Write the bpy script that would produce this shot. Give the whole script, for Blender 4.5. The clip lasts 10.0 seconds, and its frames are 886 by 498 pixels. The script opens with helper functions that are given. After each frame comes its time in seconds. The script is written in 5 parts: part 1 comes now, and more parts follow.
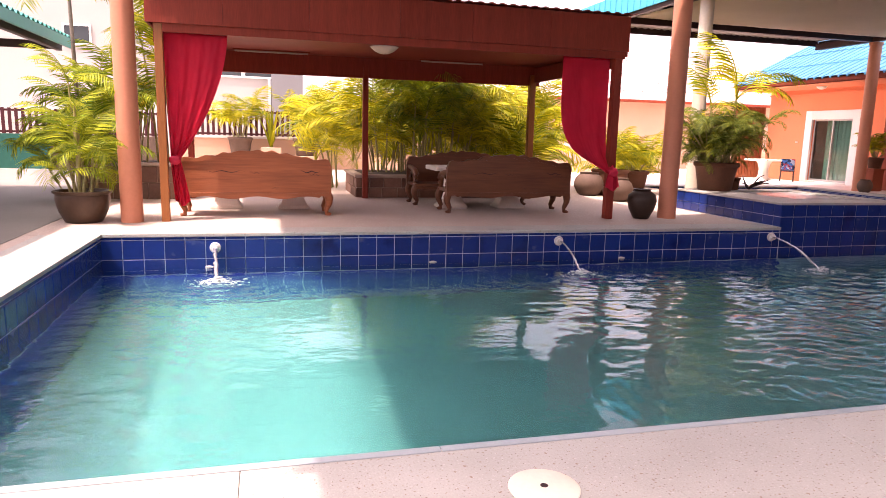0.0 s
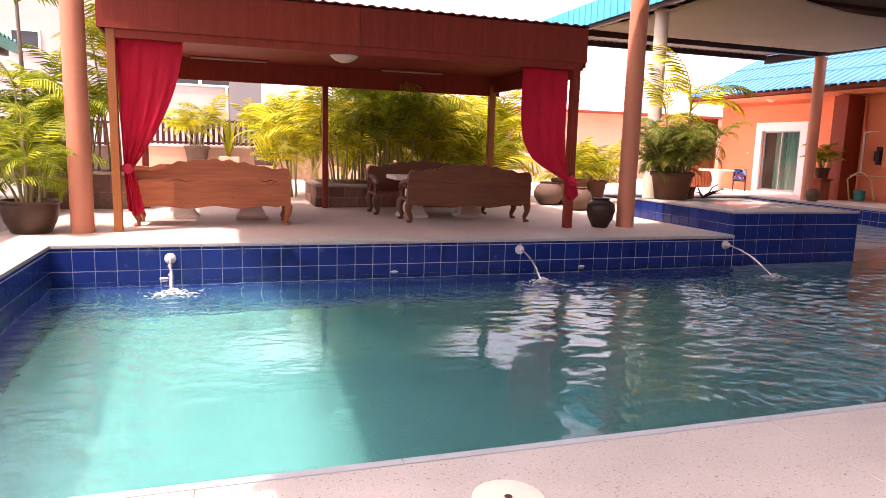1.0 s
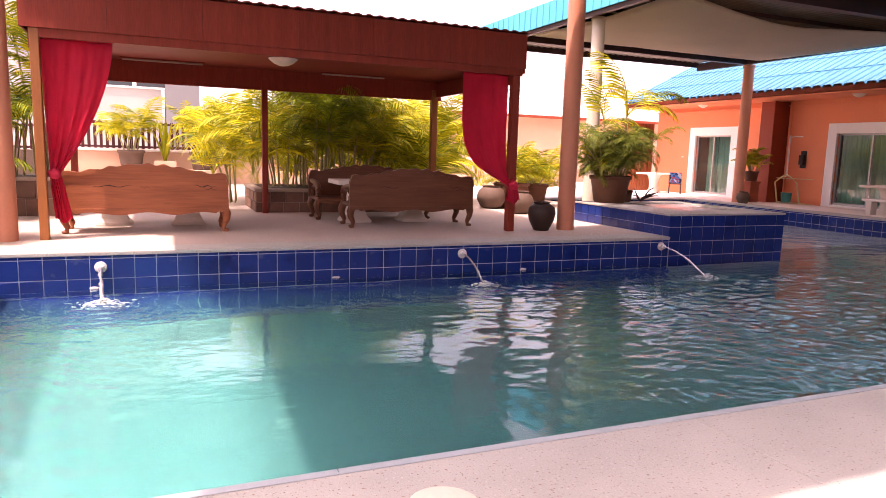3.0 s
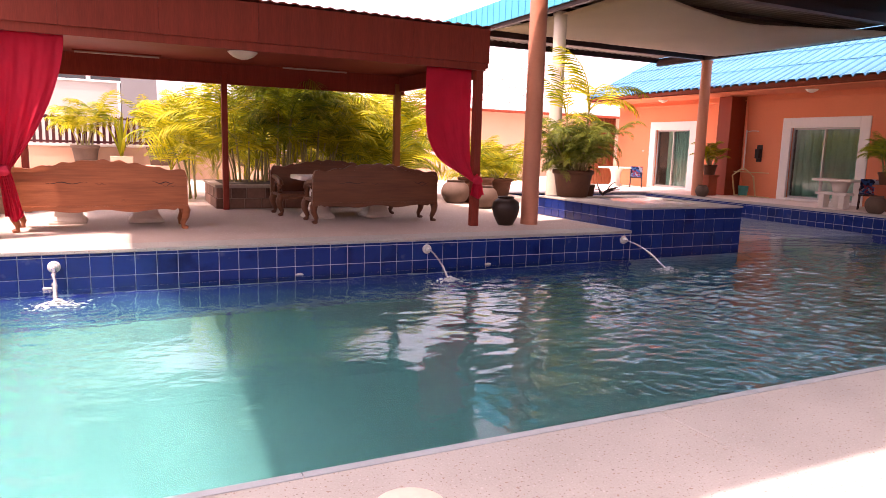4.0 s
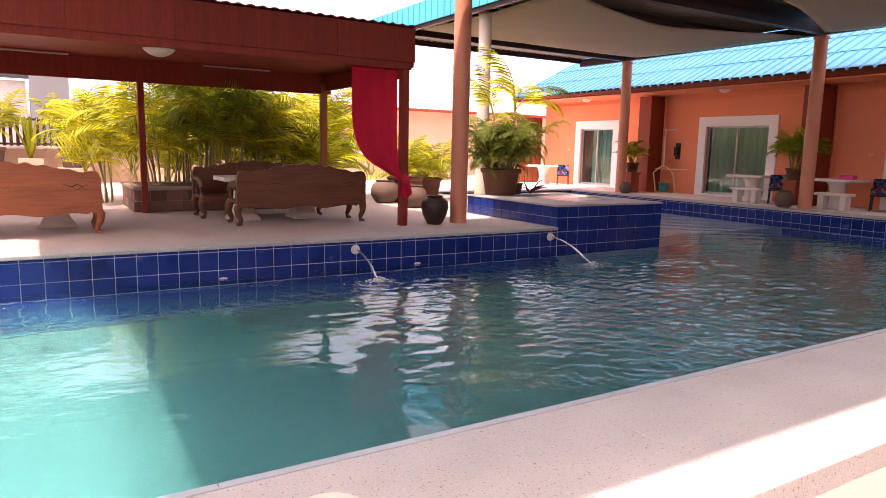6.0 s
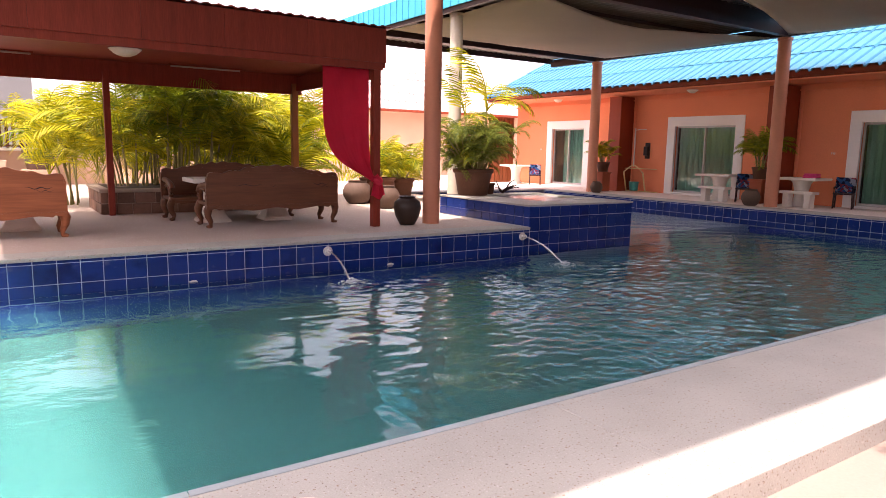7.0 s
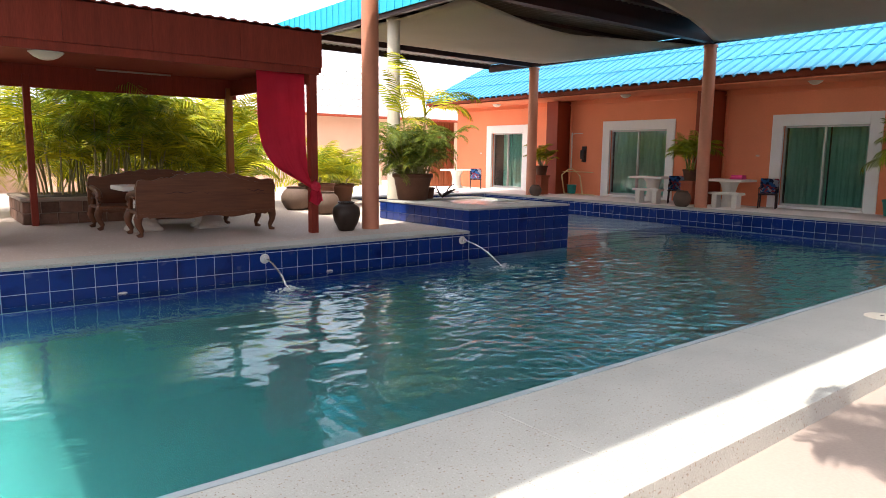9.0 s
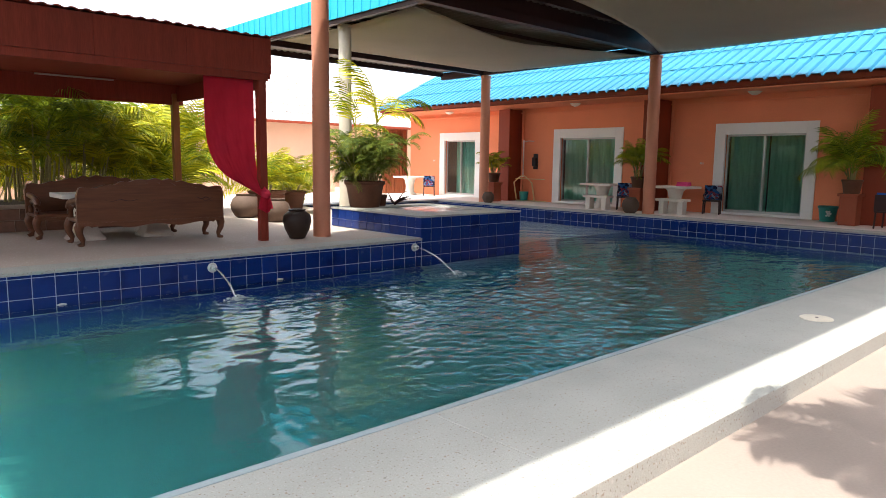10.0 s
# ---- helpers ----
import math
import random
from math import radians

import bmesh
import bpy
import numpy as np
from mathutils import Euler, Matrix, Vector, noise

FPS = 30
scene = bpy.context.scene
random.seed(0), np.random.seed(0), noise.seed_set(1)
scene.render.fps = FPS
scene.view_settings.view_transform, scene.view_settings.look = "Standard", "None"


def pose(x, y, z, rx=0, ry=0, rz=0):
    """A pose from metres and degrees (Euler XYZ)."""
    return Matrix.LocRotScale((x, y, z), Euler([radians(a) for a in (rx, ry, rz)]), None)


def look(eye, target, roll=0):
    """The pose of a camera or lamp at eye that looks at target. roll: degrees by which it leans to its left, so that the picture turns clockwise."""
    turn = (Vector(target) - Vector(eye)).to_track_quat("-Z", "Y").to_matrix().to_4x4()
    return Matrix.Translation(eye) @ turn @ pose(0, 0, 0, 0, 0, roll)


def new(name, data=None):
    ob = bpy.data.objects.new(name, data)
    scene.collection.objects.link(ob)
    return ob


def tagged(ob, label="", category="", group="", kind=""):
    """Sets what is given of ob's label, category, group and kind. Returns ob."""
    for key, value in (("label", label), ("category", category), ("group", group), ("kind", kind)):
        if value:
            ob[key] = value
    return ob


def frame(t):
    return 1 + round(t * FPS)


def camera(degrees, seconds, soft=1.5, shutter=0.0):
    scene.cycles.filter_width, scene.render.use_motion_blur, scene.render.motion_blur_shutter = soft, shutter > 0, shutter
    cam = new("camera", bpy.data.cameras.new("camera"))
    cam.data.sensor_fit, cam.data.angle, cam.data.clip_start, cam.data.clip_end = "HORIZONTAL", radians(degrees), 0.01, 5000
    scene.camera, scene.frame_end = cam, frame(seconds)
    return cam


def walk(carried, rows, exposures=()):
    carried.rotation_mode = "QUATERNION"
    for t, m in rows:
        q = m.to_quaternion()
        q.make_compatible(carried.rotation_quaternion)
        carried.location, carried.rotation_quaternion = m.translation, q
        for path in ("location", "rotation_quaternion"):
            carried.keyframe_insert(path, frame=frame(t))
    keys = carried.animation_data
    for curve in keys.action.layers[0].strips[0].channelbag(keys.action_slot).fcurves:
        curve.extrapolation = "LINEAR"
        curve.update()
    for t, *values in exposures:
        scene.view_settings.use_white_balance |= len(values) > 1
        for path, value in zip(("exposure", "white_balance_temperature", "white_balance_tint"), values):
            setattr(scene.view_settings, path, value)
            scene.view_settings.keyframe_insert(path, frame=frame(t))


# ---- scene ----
# ---- camera ----
cam = camera(66.9, 10.0, soft=0.65)
PATH = [
    (0, (1.8441, -8.1873, 1.1916), (2.295, -6.4701, 0.8928), 1.5),
    (0.5, (1.8405, -8.1756, 1.1817), (2.3679, -6.4746, 0.9162), 2.3),
    (1, (1.8522, -8.1558, 1.1817), (2.403, -6.4638, 0.9117), 1.7),
    (1.5, (1.8621, -8.1531, 1.1916), (2.4282, -6.4629, 0.9396), 1.2),
    (2, (1.8738, -8.163, 1.1943), (2.4876, -6.4899, 0.9414), 1.7),
    (3.5, (1.9062, -8.154, 1.1898), (2.6271, -6.5259, 0.927), 1.5),
    (4, (1.9125, -8.136, 1.2024), (2.6847, -6.5322, 0.9342), 1.6),
    (4.5, (1.9269, -8.1495, 1.1916), (2.763, -6.5745, 0.9468), 1.4),
    (5, (1.9368, -8.1522, 1.2114), (2.817, -6.6015, 0.9612), 1.4),
    (5.5, (1.9638, -8.1441, 1.1943), (2.8692, -6.6114, 0.9324), 1.3),
    (7, (1.98, -8.154, 1.2096), (2.9691, -6.6726, 0.9459), 1.1),
    (7.5, (1.9953, -8.172, 1.206), (3.0186, -6.7158, 0.9378), 0.8),
    (8, (2.0061, -8.1639, 1.215), (3.0537, -6.723, 0.9576), 0.7),
    (8.5, (2.0169, -8.163, 1.2087), (3.0987, -6.7464, 0.954), 0.7),
    (9, (2.0304, -8.1891, 1.2141), (3.141, -6.795, 0.9648), 0.7),
    (9.5, (2.0457, -8.2089, 1.2222), (3.2076, -6.8553, 0.9837), 0.7),
    (10, (2.0619, -8.217, 1.2177), (3.2661, -6.8985, 0.9882), 0.8),]
TONES = [(0.0, 1.99, 7400, 43), (2.0, 2.00, 7550, 49), (3.5, 2.00, 7600, 51), (5.5, 1.95, 7400, 45), (7.0, 1.91, 7100, 34), (8.0, 1.88, 6700, 22), (10.0, 1.77, 6250, 9)]
walk(cam, [(t, look(e, g, r)) for t, e, g, r in PATH], TONES)

# ---- world, sun, exposure ----
SUN_TO = Vector((-0.41, -0.16, 1.0)).normalized()
world = bpy.data.worlds.new("sky")
scene.world = world
world.use_nodes = True
wn = world.node_tree.nodes
sky = wn.new("ShaderNodeTexSky")
sky.sky_type = "NISHITA"
sky.sun_disc = False
sky.sun_elevation = math.asin(SUN_TO.z)
sky.sun_rotation = math.atan2(SUN_TO.x, SUN_TO.y)
sky.dust_density = 3.5
sky.ozone_density = 0.6
wn["Background"].inputs["Strength"].default_value = 0.16
haze = wn.new("ShaderNodeHueSaturation")
haze.inputs["Saturation"].default_value = 0.45
world.node_tree.links.new(sky.outputs["Color"], haze.inputs["Color"])
world.node_tree.links.new(haze.outputs["Color"], wn["Background"].inputs["Color"])
sun_data = bpy.data.lights.new("sun", "SUN")
sun_data.energy = 2.5
sun_data.angle = radians(0.7)
sun_data.color = (1.0, 0.95, 0.86)
sun = new("sun", sun_data)
sun.matrix_world = look(SUN_TO * 60, (0, 0, 0))


# ---- materials ----
def mat(name, colour, rough=0.6, metal=0.0, grain=(40.0, 0.08), stain=(2.5, 0.12), bump=0.15, stretch=(1, 1, 1), rand=0.0, coat=0.0, spec=0.3):
    """A surface with fine grain, broad stains and relief, in object space."""
    colour = tuple(0.70 * c for c in colour)
    m = bpy.data.materials.new(name)
    m.use_nodes = True
    n, l = m.node_tree.nodes, m.node_tree.links
    b = n["Principled BSDF"]
    tc, mp = n.new("ShaderNodeTexCoord"), n.new("ShaderNodeMapping")
    mp.inputs["Scale"].default_value = stretch
    l.new(tc.outputs["Object"], mp.inputs["Vector"])
    fine, broad = n.new("ShaderNodeTexNoise"), n.new("ShaderNodeTexNoise")
    for t, (s, _) in ((fine, grain), (broad, stain)):
        t.inputs["Scale"].default_value = s
        t.inputs["Detail"].default_value = 6.0
        l.new(mp.outputs["Vector"], t.inputs["Vector"])
    last = None
    hsv = n.new("ShaderNodeHueSaturation")
    hsv.inputs["Color"].default_value = (*colour, 1)
    total = n.new("ShaderNodeMath")
    total.operation = "MULTIPLY_ADD"
    l.new(fine.outputs["Fac"], total.inputs[0])
    total.inputs[1].default_value = 4 * grain[1]
    total.inputs[2].default_value = 1.0 - 2 * grain[1] - 2 * stain[1]
    t2 = n.new("ShaderNodeMath")
    t2.operation = "MULTIPLY_ADD"
    l.new(broad.outputs["Fac"], t2.inputs[0])
    t2.inputs[1].default_value = 4 * stain[1]
    l.new(total.outputs[0], t2.inputs[2])
    last = t2
    if rand:
        oi = n.new("ShaderNodeObjectInfo")
        t3 = n.new("ShaderNodeMath")
        t3.operation = "MULTIPLY_ADD"
        l.new(oi.outputs["Random"], t3.inputs[0])
        t3.inputs[1].default_value = 2 * rand
        sh = n.new("ShaderNodeMath")
        sh.operation = "SUBTRACT"
        l.new(last.outputs[0], sh.inputs[0])
        sh.inputs[1].default_value = rand
        l.new(sh.outputs[0], t3.inputs[2])
        last = t3
    l.new(last.outputs[0], hsv.inputs["Value"])
    l.new(hsv.outputs["Color"], b.inputs["Base Color"])
    b.inputs["Roughness"].default_value = rough
    b.inputs["Metallic"].default_value = metal
    b.inputs["Coat Weight"].default_value = coat
    b.inputs["Specular IOR Level"].default_value = spec
    if bump:
        bp = n.new("ShaderNodeBump")
        bp.inputs["Strength"].default_value = bump
        bp.inputs["Distance"].default_value = 0.01
        l.new(fine.outputs["Fac"], bp.inputs["Height"])
        l.new(bp.outputs["Normal"], b.inputs["Normal"])
    return m


def leaf_mat(name, colour, yellow, rough=0.55):
    """Foliage: a colour between two greens by island, a little light let through."""
    m = bpy.data.materials.new(name)
    m.use_nodes = True
    n, l = m.node_tree.nodes, m.node_tree.links
    b = n["Principled BSDF"]
    geo, oi, mix, add = n.new("ShaderNodeNewGeometry"), n.new("ShaderNodeObjectInfo"), n.new("ShaderNodeMix"), n.new("ShaderNodeMath")
    mix.data_type = "RGBA"
    mix.inputs["A"].default_value = (*colour, 1)
    mix.inputs["B"].default_value = (*yellow, 1)
    add.operation = "MULTIPLY_ADD"
    l.new(geo.outputs["Random Per Island"], add.inputs[0])
    add.inputs[1].default_value = 0.75
    half = n.new("ShaderNodeMath")
    half.operation = "MULTIPLY"
    half.inputs[1].default_value = 0.4
    l.new(oi.outputs["Random"], half.inputs[0])
    l.new(half.outputs[0], add.inputs[2])
    l.new(add.outputs[0], mix.inputs["Factor"])
    l.new(mix.outputs["Result"], b.inputs["Base Color"])
    b.inputs["Roughness"].default_value = rough
    b.inputs["Specular IOR Level"].default_value = 0.18
    tr, ms = n.new("ShaderNodeBsdfTranslucent"), n.new("ShaderNodeMixShader")
    l.new(mix.outputs["Result"], tr.inputs["Color"])
    ms.inputs["Fac"].default_value = 0.26
    l.new(b.outputs[0], ms.inputs[1])
    l.new(tr.outputs[0], ms.inputs[2])
    l.new(ms.outputs[0], n["Material Output"].inputs["Surface"])
    return m


def let_light_through(m, share):
    """Mixes light passing through a thin cloth into a mat() surface."""
    n, l = m.node_tree.nodes, m.node_tree.links
    b = n["Principled BSDF"]
    tr, ms = n.new("ShaderNodeBsdfTranslucent"), n.new("ShaderNodeMixShader")
    l.new(b.inputs["Base Color"].links[0].from_socket, tr.inputs["Color"])
    ms.inputs["Fac"].default_value = share
    l.new(b.outputs[0], ms.inputs[1])
    l.new(tr.outputs[0], ms.inputs[2])
    l.new(ms.outputs[0], n["Material Output"].inputs["Surface"])


def water_mat():
    m = bpy.data.materials.new("pool_water")
    m.use_nodes = True
    n, l = m.node_tree.nodes, m.node_tree.links
    b = n["Principled BSDF"]
    b.inputs["Base Color"].default_value = (0.86, 0.97, 0.96, 1)
    b.inputs["Roughness"].default_value = 0.0
    b.inputs["IOR"].default_value = 1.33
    b.inputs["Transmission Weight"].default_value = 1.0
    tc = n.new("ShaderNodeTexCoord")
    mp = n.new("ShaderNodeMapping")
    mp.inputs["Scale"].default_value = (0.75, 1.3, 1)
    l.new(tc.outputs["Object"], mp.inputs["Vector"])
    small = n.new("ShaderNodeTexNoise")
    small.inputs["Scale"].default_value = 14.0
    small.inputs["Detail"].default_value = 1.5
    l.new(mp.outputs["Vector"], small.inputs["Vector"])
    b2 = n.new("ShaderNodeBump")
    b2.inputs["Distance"].default_value = 0.012
    sep = n.new("ShaderNodeSeparateXYZ")
    l.new(tc.outputs["Object"], sep.inputs[0])
    near_corner, open_water, both = n.new("ShaderNodeMapRange"), n.new("ShaderNodeMapRange"), n.new("ShaderNodeMath")
    for r, lo, hi, most in ((near_corner, 2.2, 1.0, 0.50), (open_water, 4.2, 6.5, 0.15)):
        r.inputs["From Min"].default_value, r.inputs["From Max"].default_value = lo, hi
        r.inputs["To Min"].default_value, r.inputs["To Max"].default_value = 0.05, most
        l.new(sep.outputs["X"], r.inputs["Value"])
    both.operation = "ADD"
    l.new(near_corner.outputs[0], both.inputs[0])
    l.new(open_water.outputs[0], both.inputs[1])
    l.new(both.outputs[0], b2.inputs["Strength"])
    l.new(small.outputs["Fac"], b2.inputs["Height"])
    l.new(b2.outputs["Normal"], b.inputs["Normal"])
    return m


def glass_mat():
    m = bpy.data.materials.new("door_glass")
    m.use_nodes = True
    b = m.node_tree.nodes["Principled BSDF"]
    b.inputs["Base Color"].default_value = (0.80, 0.95, 0.90, 1)
    b.inputs["Roughness"].default_value = 0.02
    b.inputs["Transmission Weight"].default_value = 1.0
    b.inputs["IOR"].default_value = 1.45
    return m


M_DECK = mat("washed_pebble_deck", (0.640, 0.520, 0.430), 0.75, grain=(120, 0.10), stain=(1.2, 0.06), bump=0.3)
# Brighter than the deck: sunlight on the terrace is put into its colour.
M_TERRACE = mat("sun_bright_terrace_screed", (1.05, 0.95, 0.86), 0.7, grain=(70, 0.06), stain=(1.0, 0.08), bump=0.25)
# Opaque pale colour stands for the whitish reflection on the spa water.
M_SPAWATER = mat("spa_water_pale_reflection", (0.55, 0.60, 0.62), 0.22, grain=(20, 0.03), stain=(1.2, 0.08), bump=0.02, spec=0.5)
M_COPING = mat("terrazzo_coping", (0.540, 0.535, 0.475), 0.6, grain=(110, 0.09), stain=(2.2, 0.10), bump=0.25)

M_TILE = mat("blue_glazed_tile", (0.010, 0.038, 0.215), 0.14, grain=(30, 0.06), stain=(3, 0.10), bump=0.05, rand=0.10)


def speckle(m, scale, chips, soft=0.03, placed=False):
    """Scatters small dark and pale stone chips over a mat() surface."""
    n, l = m.node_tree.nodes, m.node_tree.links
    b = n["Principled BSDF"]
    src = b.inputs["Base Color"].links[0].from_socket
    tc = n.new("ShaderNodeTexCoord")
    for col, sc, cut in chips:
        v, mn, mx = n.new("ShaderNodeTexNoise"), n.new("ShaderNodeMapRange"), n.new("ShaderNodeMix")
        v.inputs["Scale"].default_value = sc * scale
        v.inputs["Detail"].default_value = 1.5
        l.new(n.new("ShaderNodeNewGeometry").outputs["Position"] if placed else tc.outputs["Object"], v.inputs["Vector"])
        v.inputs["Detail"].default_value = 7.0 if placed else 1.5
        mn.inputs["From Min"].default_value, mn.inputs["From Max"].default_value = cut, cut + soft
        l.new(v.outputs["Fac"], mn.inputs["Value"])
        mx.data_type = "RGBA"
        l.new(mn.outputs[0], mx.inputs["Factor"])
        l.new(src, mx.inputs["A"])
        mx.inputs["B"].default_value = (*col, 1)
        src = mx.outputs["Result"]
    l.new(src, b.inputs["Base Color"])


speckle(M_TILE, 1.0, (((0.06, 0.085, 0.19), 5.5, 0.63), ((0.004, 0.014, 0.09), 2.2, 0.58)), 0.12, True)
speckle(M_COPING, 1.0, (((0.19, 0.15, 0.12), 85.0, 0.67), ((0.27, 0.20, 0.15), 60.0, 0.67), ((0.46, 0.44, 0.41), 70.0, 0.66), ((0.13, 0.10, 0.08), 38.0, 0.74)))
speckle(M_DECK, 1.0, (((0.38, 0.28, 0.22), 30.0, 0.66), ((0.72, 0.66, 0.60), 40.0, 0.66)))
M_EDGE = mat("coping_edge_strip", (0.44, 0.51, 0.52), 0.5, grain=(60, 0.05), stain=(4, 0.08))
M_PAVE = mat("pale_yellow_paving", (0.410, 0.325, 0.270), 0.8, grain=(60, 0.05), stain=(0.8, 0.08))
# Yard grey carries the shade that lies left of the pool deck.
M_YARD_SHADE = mat("shade_grey_yard_concrete", (0.27, 0.25, 0.215), 0.85, grain=(45, 0.07), stain=(0.9, 0.10), bump=0.3)
M_GROUT = mat("pale_grout", (0.56, 0.63, 0.76), 0.8, grain=(60, 0.06), stain=(3, 0.1))
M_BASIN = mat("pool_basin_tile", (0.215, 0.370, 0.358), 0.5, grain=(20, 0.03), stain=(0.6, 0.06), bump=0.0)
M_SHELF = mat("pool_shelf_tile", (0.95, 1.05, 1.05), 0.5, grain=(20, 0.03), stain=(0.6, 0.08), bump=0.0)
M_BASIN_WALL = mat("pool_basin_wall", (0.012, 0.035, 0.420), 0.4, grain=(20, 0.03), stain=(0.6, 0.06), bump=0.0)
M_WATER = water_mat()
M_GLASS = glass_mat()
M_REDWOOD = mat("red_brown_painted_board", (0.295, 0.048, 0.028), 0.55, spec=0.15, grain=(14, 0.17), stain=(1.6, 0.15), bump=0.2, stretch=(7, 7, 0.5), rand=0.09)
M_CEIL = mat("brown_ceiling_board", (0.340, 0.065, 0.042), 0.6, spec=0.1, grain=(12, 0.06), stain=(1.2, 0.08), bump=0.1)
M_PALEPINK = mat("pale_pink_render", (0.80, 0.50, 0.34), 0.85, grain=(35, 0.04), stain=(0.7, 0.08), bump=0.15)
M_TEAK = mat("carved_teak", (0.430, 0.140, 0.058), 0.42, grain=(9, 0.15), stain=(2.6, 0.24), bump=0.25, stretch=(0.4, 1, 5))
# Darker copy of the teak: shade on two of the sofas, put into the colour.
M_TEAK_SHADED = mat("shaded_carved_teak", (0.165, 0.062, 0.028), 0.45, grain=(9, 0.15), stain=(2.6, 0.24), bump=0.25, stretch=(0.4, 1, 5))
M_ORANGEPOST = mat("orange_stained_post", (0.36, 0.125, 0.035), 0.4, grain=(12, 0.1), stain=(2, 0.1), stretch=(5, 5, 0.5))
M_PINKCOL = mat("salmon_painted_column", (0.720, 0.285, 0.165), 0.5, grain=(25, 0.04), stain=(1.6, 0.09), bump=0.08)
M_WHITECOL = mat("cream_painted_column", (0.66, 0.58, 0.45), 0.6, grain=(25, 0.04), stain=(1.6, 0.06), bump=0.08)
M_VILLA = mat("orange_pink_render", (1.100, 0.355, 0.175), 0.8, grain=(35, 0.04), stain=(0.8, 0.07), bump=0.2)
M_VILLADARK = mat("dark_red_pier_paint", (0.360, 0.060, 0.022), 0.6, grain=(35, 0.04), stain=(1.2, 0.07), bump=0.15)
M_PEDESTAL = mat("brick_red_pedestal_paint", (0.42, 0.10, 0.045), 0.7, grain=(35, 0.05), stain=(2.2, 0.12), bump=0.15)
M_BRIGHTBLUE = mat("bright_blue_canvas", (0.03, 0.22, 0.85), 0.85, grain=(60, 0.05), stain=(4, 0.08))
M_WHITE = mat("white_paint", (1.081, 1.054, 1.000), 0.5, grain=(30, 0.02), stain=(1.5, 0.03), bump=0.05)
M_WALLWHITE = mat("far_white_render", (0.560, 0.540, 0.490), 0.8, grain=(20, 0.02), stain=(0.6, 0.05))
M_STONE = mat("cream_cast_stone", (0.892, 0.811, 0.703), 0.6, grain=(50, 0.05), stain=(3, 0.06), bump=0.15)
M_BLUEROOF = mat("blue_corrugated_roofing", (0.035, 0.23, 0.38), 0.40, grain=(12, 0.04), stain=(0.9, 0.10), bump=0.05)
# Lit copy of the roof blue: sun on the canopy fascia is in the colour.
M_BLUEFASCIA_LIT = mat("sunlit_blue_fascia_sheet", (0.03, 0.46, 0.66), 0.4, grain=(12, 0.04), stain=(0.9, 0.06), bump=0.05)
M_GREENROOF = mat("green_roof_sheet", (0.05, 0.44, 0.38), 0.45, grain=(12, 0.04), stain=(0.9, 0.08))
M_GREENPANEL = mat("dark_green_panel", (0.012, 0.14, 0.10), 0.5, grain=(12, 0.05), stain=(1.2, 0.1))
M_PALEROOF = mat("pale_pink_roof_tile", (0.66, 0.55, 0.50), 0.7, grain=(25, 0.06), stain=(1.0, 0.08))
M_METALUNDER = mat("galvanised_roof_underside", (0.260, 0.225, 0.200), 0.5, 0.3, grain=(10, 0.06), stain=(0.9, 0.12), bump=0.05)
M_BEAM = mat("dark_steel_beam", (0.055, 0.022, 0.018), 0.5, grain=(25, 0.08), stain=(1.4, 0.1))
M_SAIL = mat("off_white_shade_cloth", (0.86, 0.74, 0.57), 0.9, grain=(150, 0.03), stain=(0.7, 0.06), bump=0.1)
M_CURTAIN = mat("crimson_curtain_cloth", (0.98, 0.060, 0.125), 0.8, grain=(90, 0.05), stain=(3, 0.08), bump=0.1)
let_light_through(M_CURTAIN, 0.4)
M_CLAYPOT = mat("brown_clay_pot", (0.150, 0.060, 0.030), 0.65, grain=(30, 0.10), stain=(4, 0.15), bump=0.3)
M_BOWL = mat("olive_brown_glazed_bowl", (0.085, 0.050, 0.030), 0.4, grain=(30, 0.12), stain=(4, 0.2), bump=0.2)
M_DARKJAR = mat("dark_glazed_jar", (0.045, 0.026, 0.018), 0.45, grain=(30, 0.12), stain=(4, 0.2), bump=0.15)
M_GREYPOT = mat("weathered_grey_pot", (0.150, 0.095, 0.066), 0.75, grain=(30, 0.10), stain=(4, 0.15), bump=0.3)
M_SOIL = mat("potting_soil", (0.10, 0.075, 0.055), 0.95, grain=(60, 0.2), stain=(5, 0.15), bump=0.6)
M_STONEWALL = mat("brown_planter_stone", (0.250, 0.135, 0.090), 0.75, grain=(25, 0.12), stain=(4, 0.15), bump=0.4, rand=0.35)
M_MORTAR = mat("planter_mortar", (0.500, 0.400, 0.310), 0.9, grain=(40, 0.08), stain=(3, 0.1))
M_GREYWALL = mat("grey_far_render", (0.25, 0.26, 0.26), 0.85, grain=(20, 0.03), stain=(0.6, 0.06))
M_FENCE = mat("dark_red_fence_paint", (0.085, 0.016, 0.018), 0.5, grain=(20, 0.08), stain=(2, 0.1))
M_ORANGEDOOR = mat("orange_timber_door", (0.260, 0.078, 0.030), 0.45, grain=(12, 0.1), stain=(2, 0.1), stretch=(5, 5, 0.5))
M_PVC = mat("white_plastic_fitting", (0.78, 0.76, 0.72), 0.35, grain=(40, 0.03), stain=(5, 0.05))
M_CAP = mat("cream_plastic_lid", (0.980, 0.900, 0.720), 0.45, grain=(40, 0.03), stain=(5, 0.05))
M_FOAM = mat("white_water_foam", (0.85, 0.90, 0.92), 0.3, grain=(80, 0.08), stain=(8, 0.08), bump=0.4)
M_GREENCURT = mat("green_door_curtain", (0.550, 1.050, 0.860), 0.85, grain=(80, 0.04), stain=(2, 0.1))
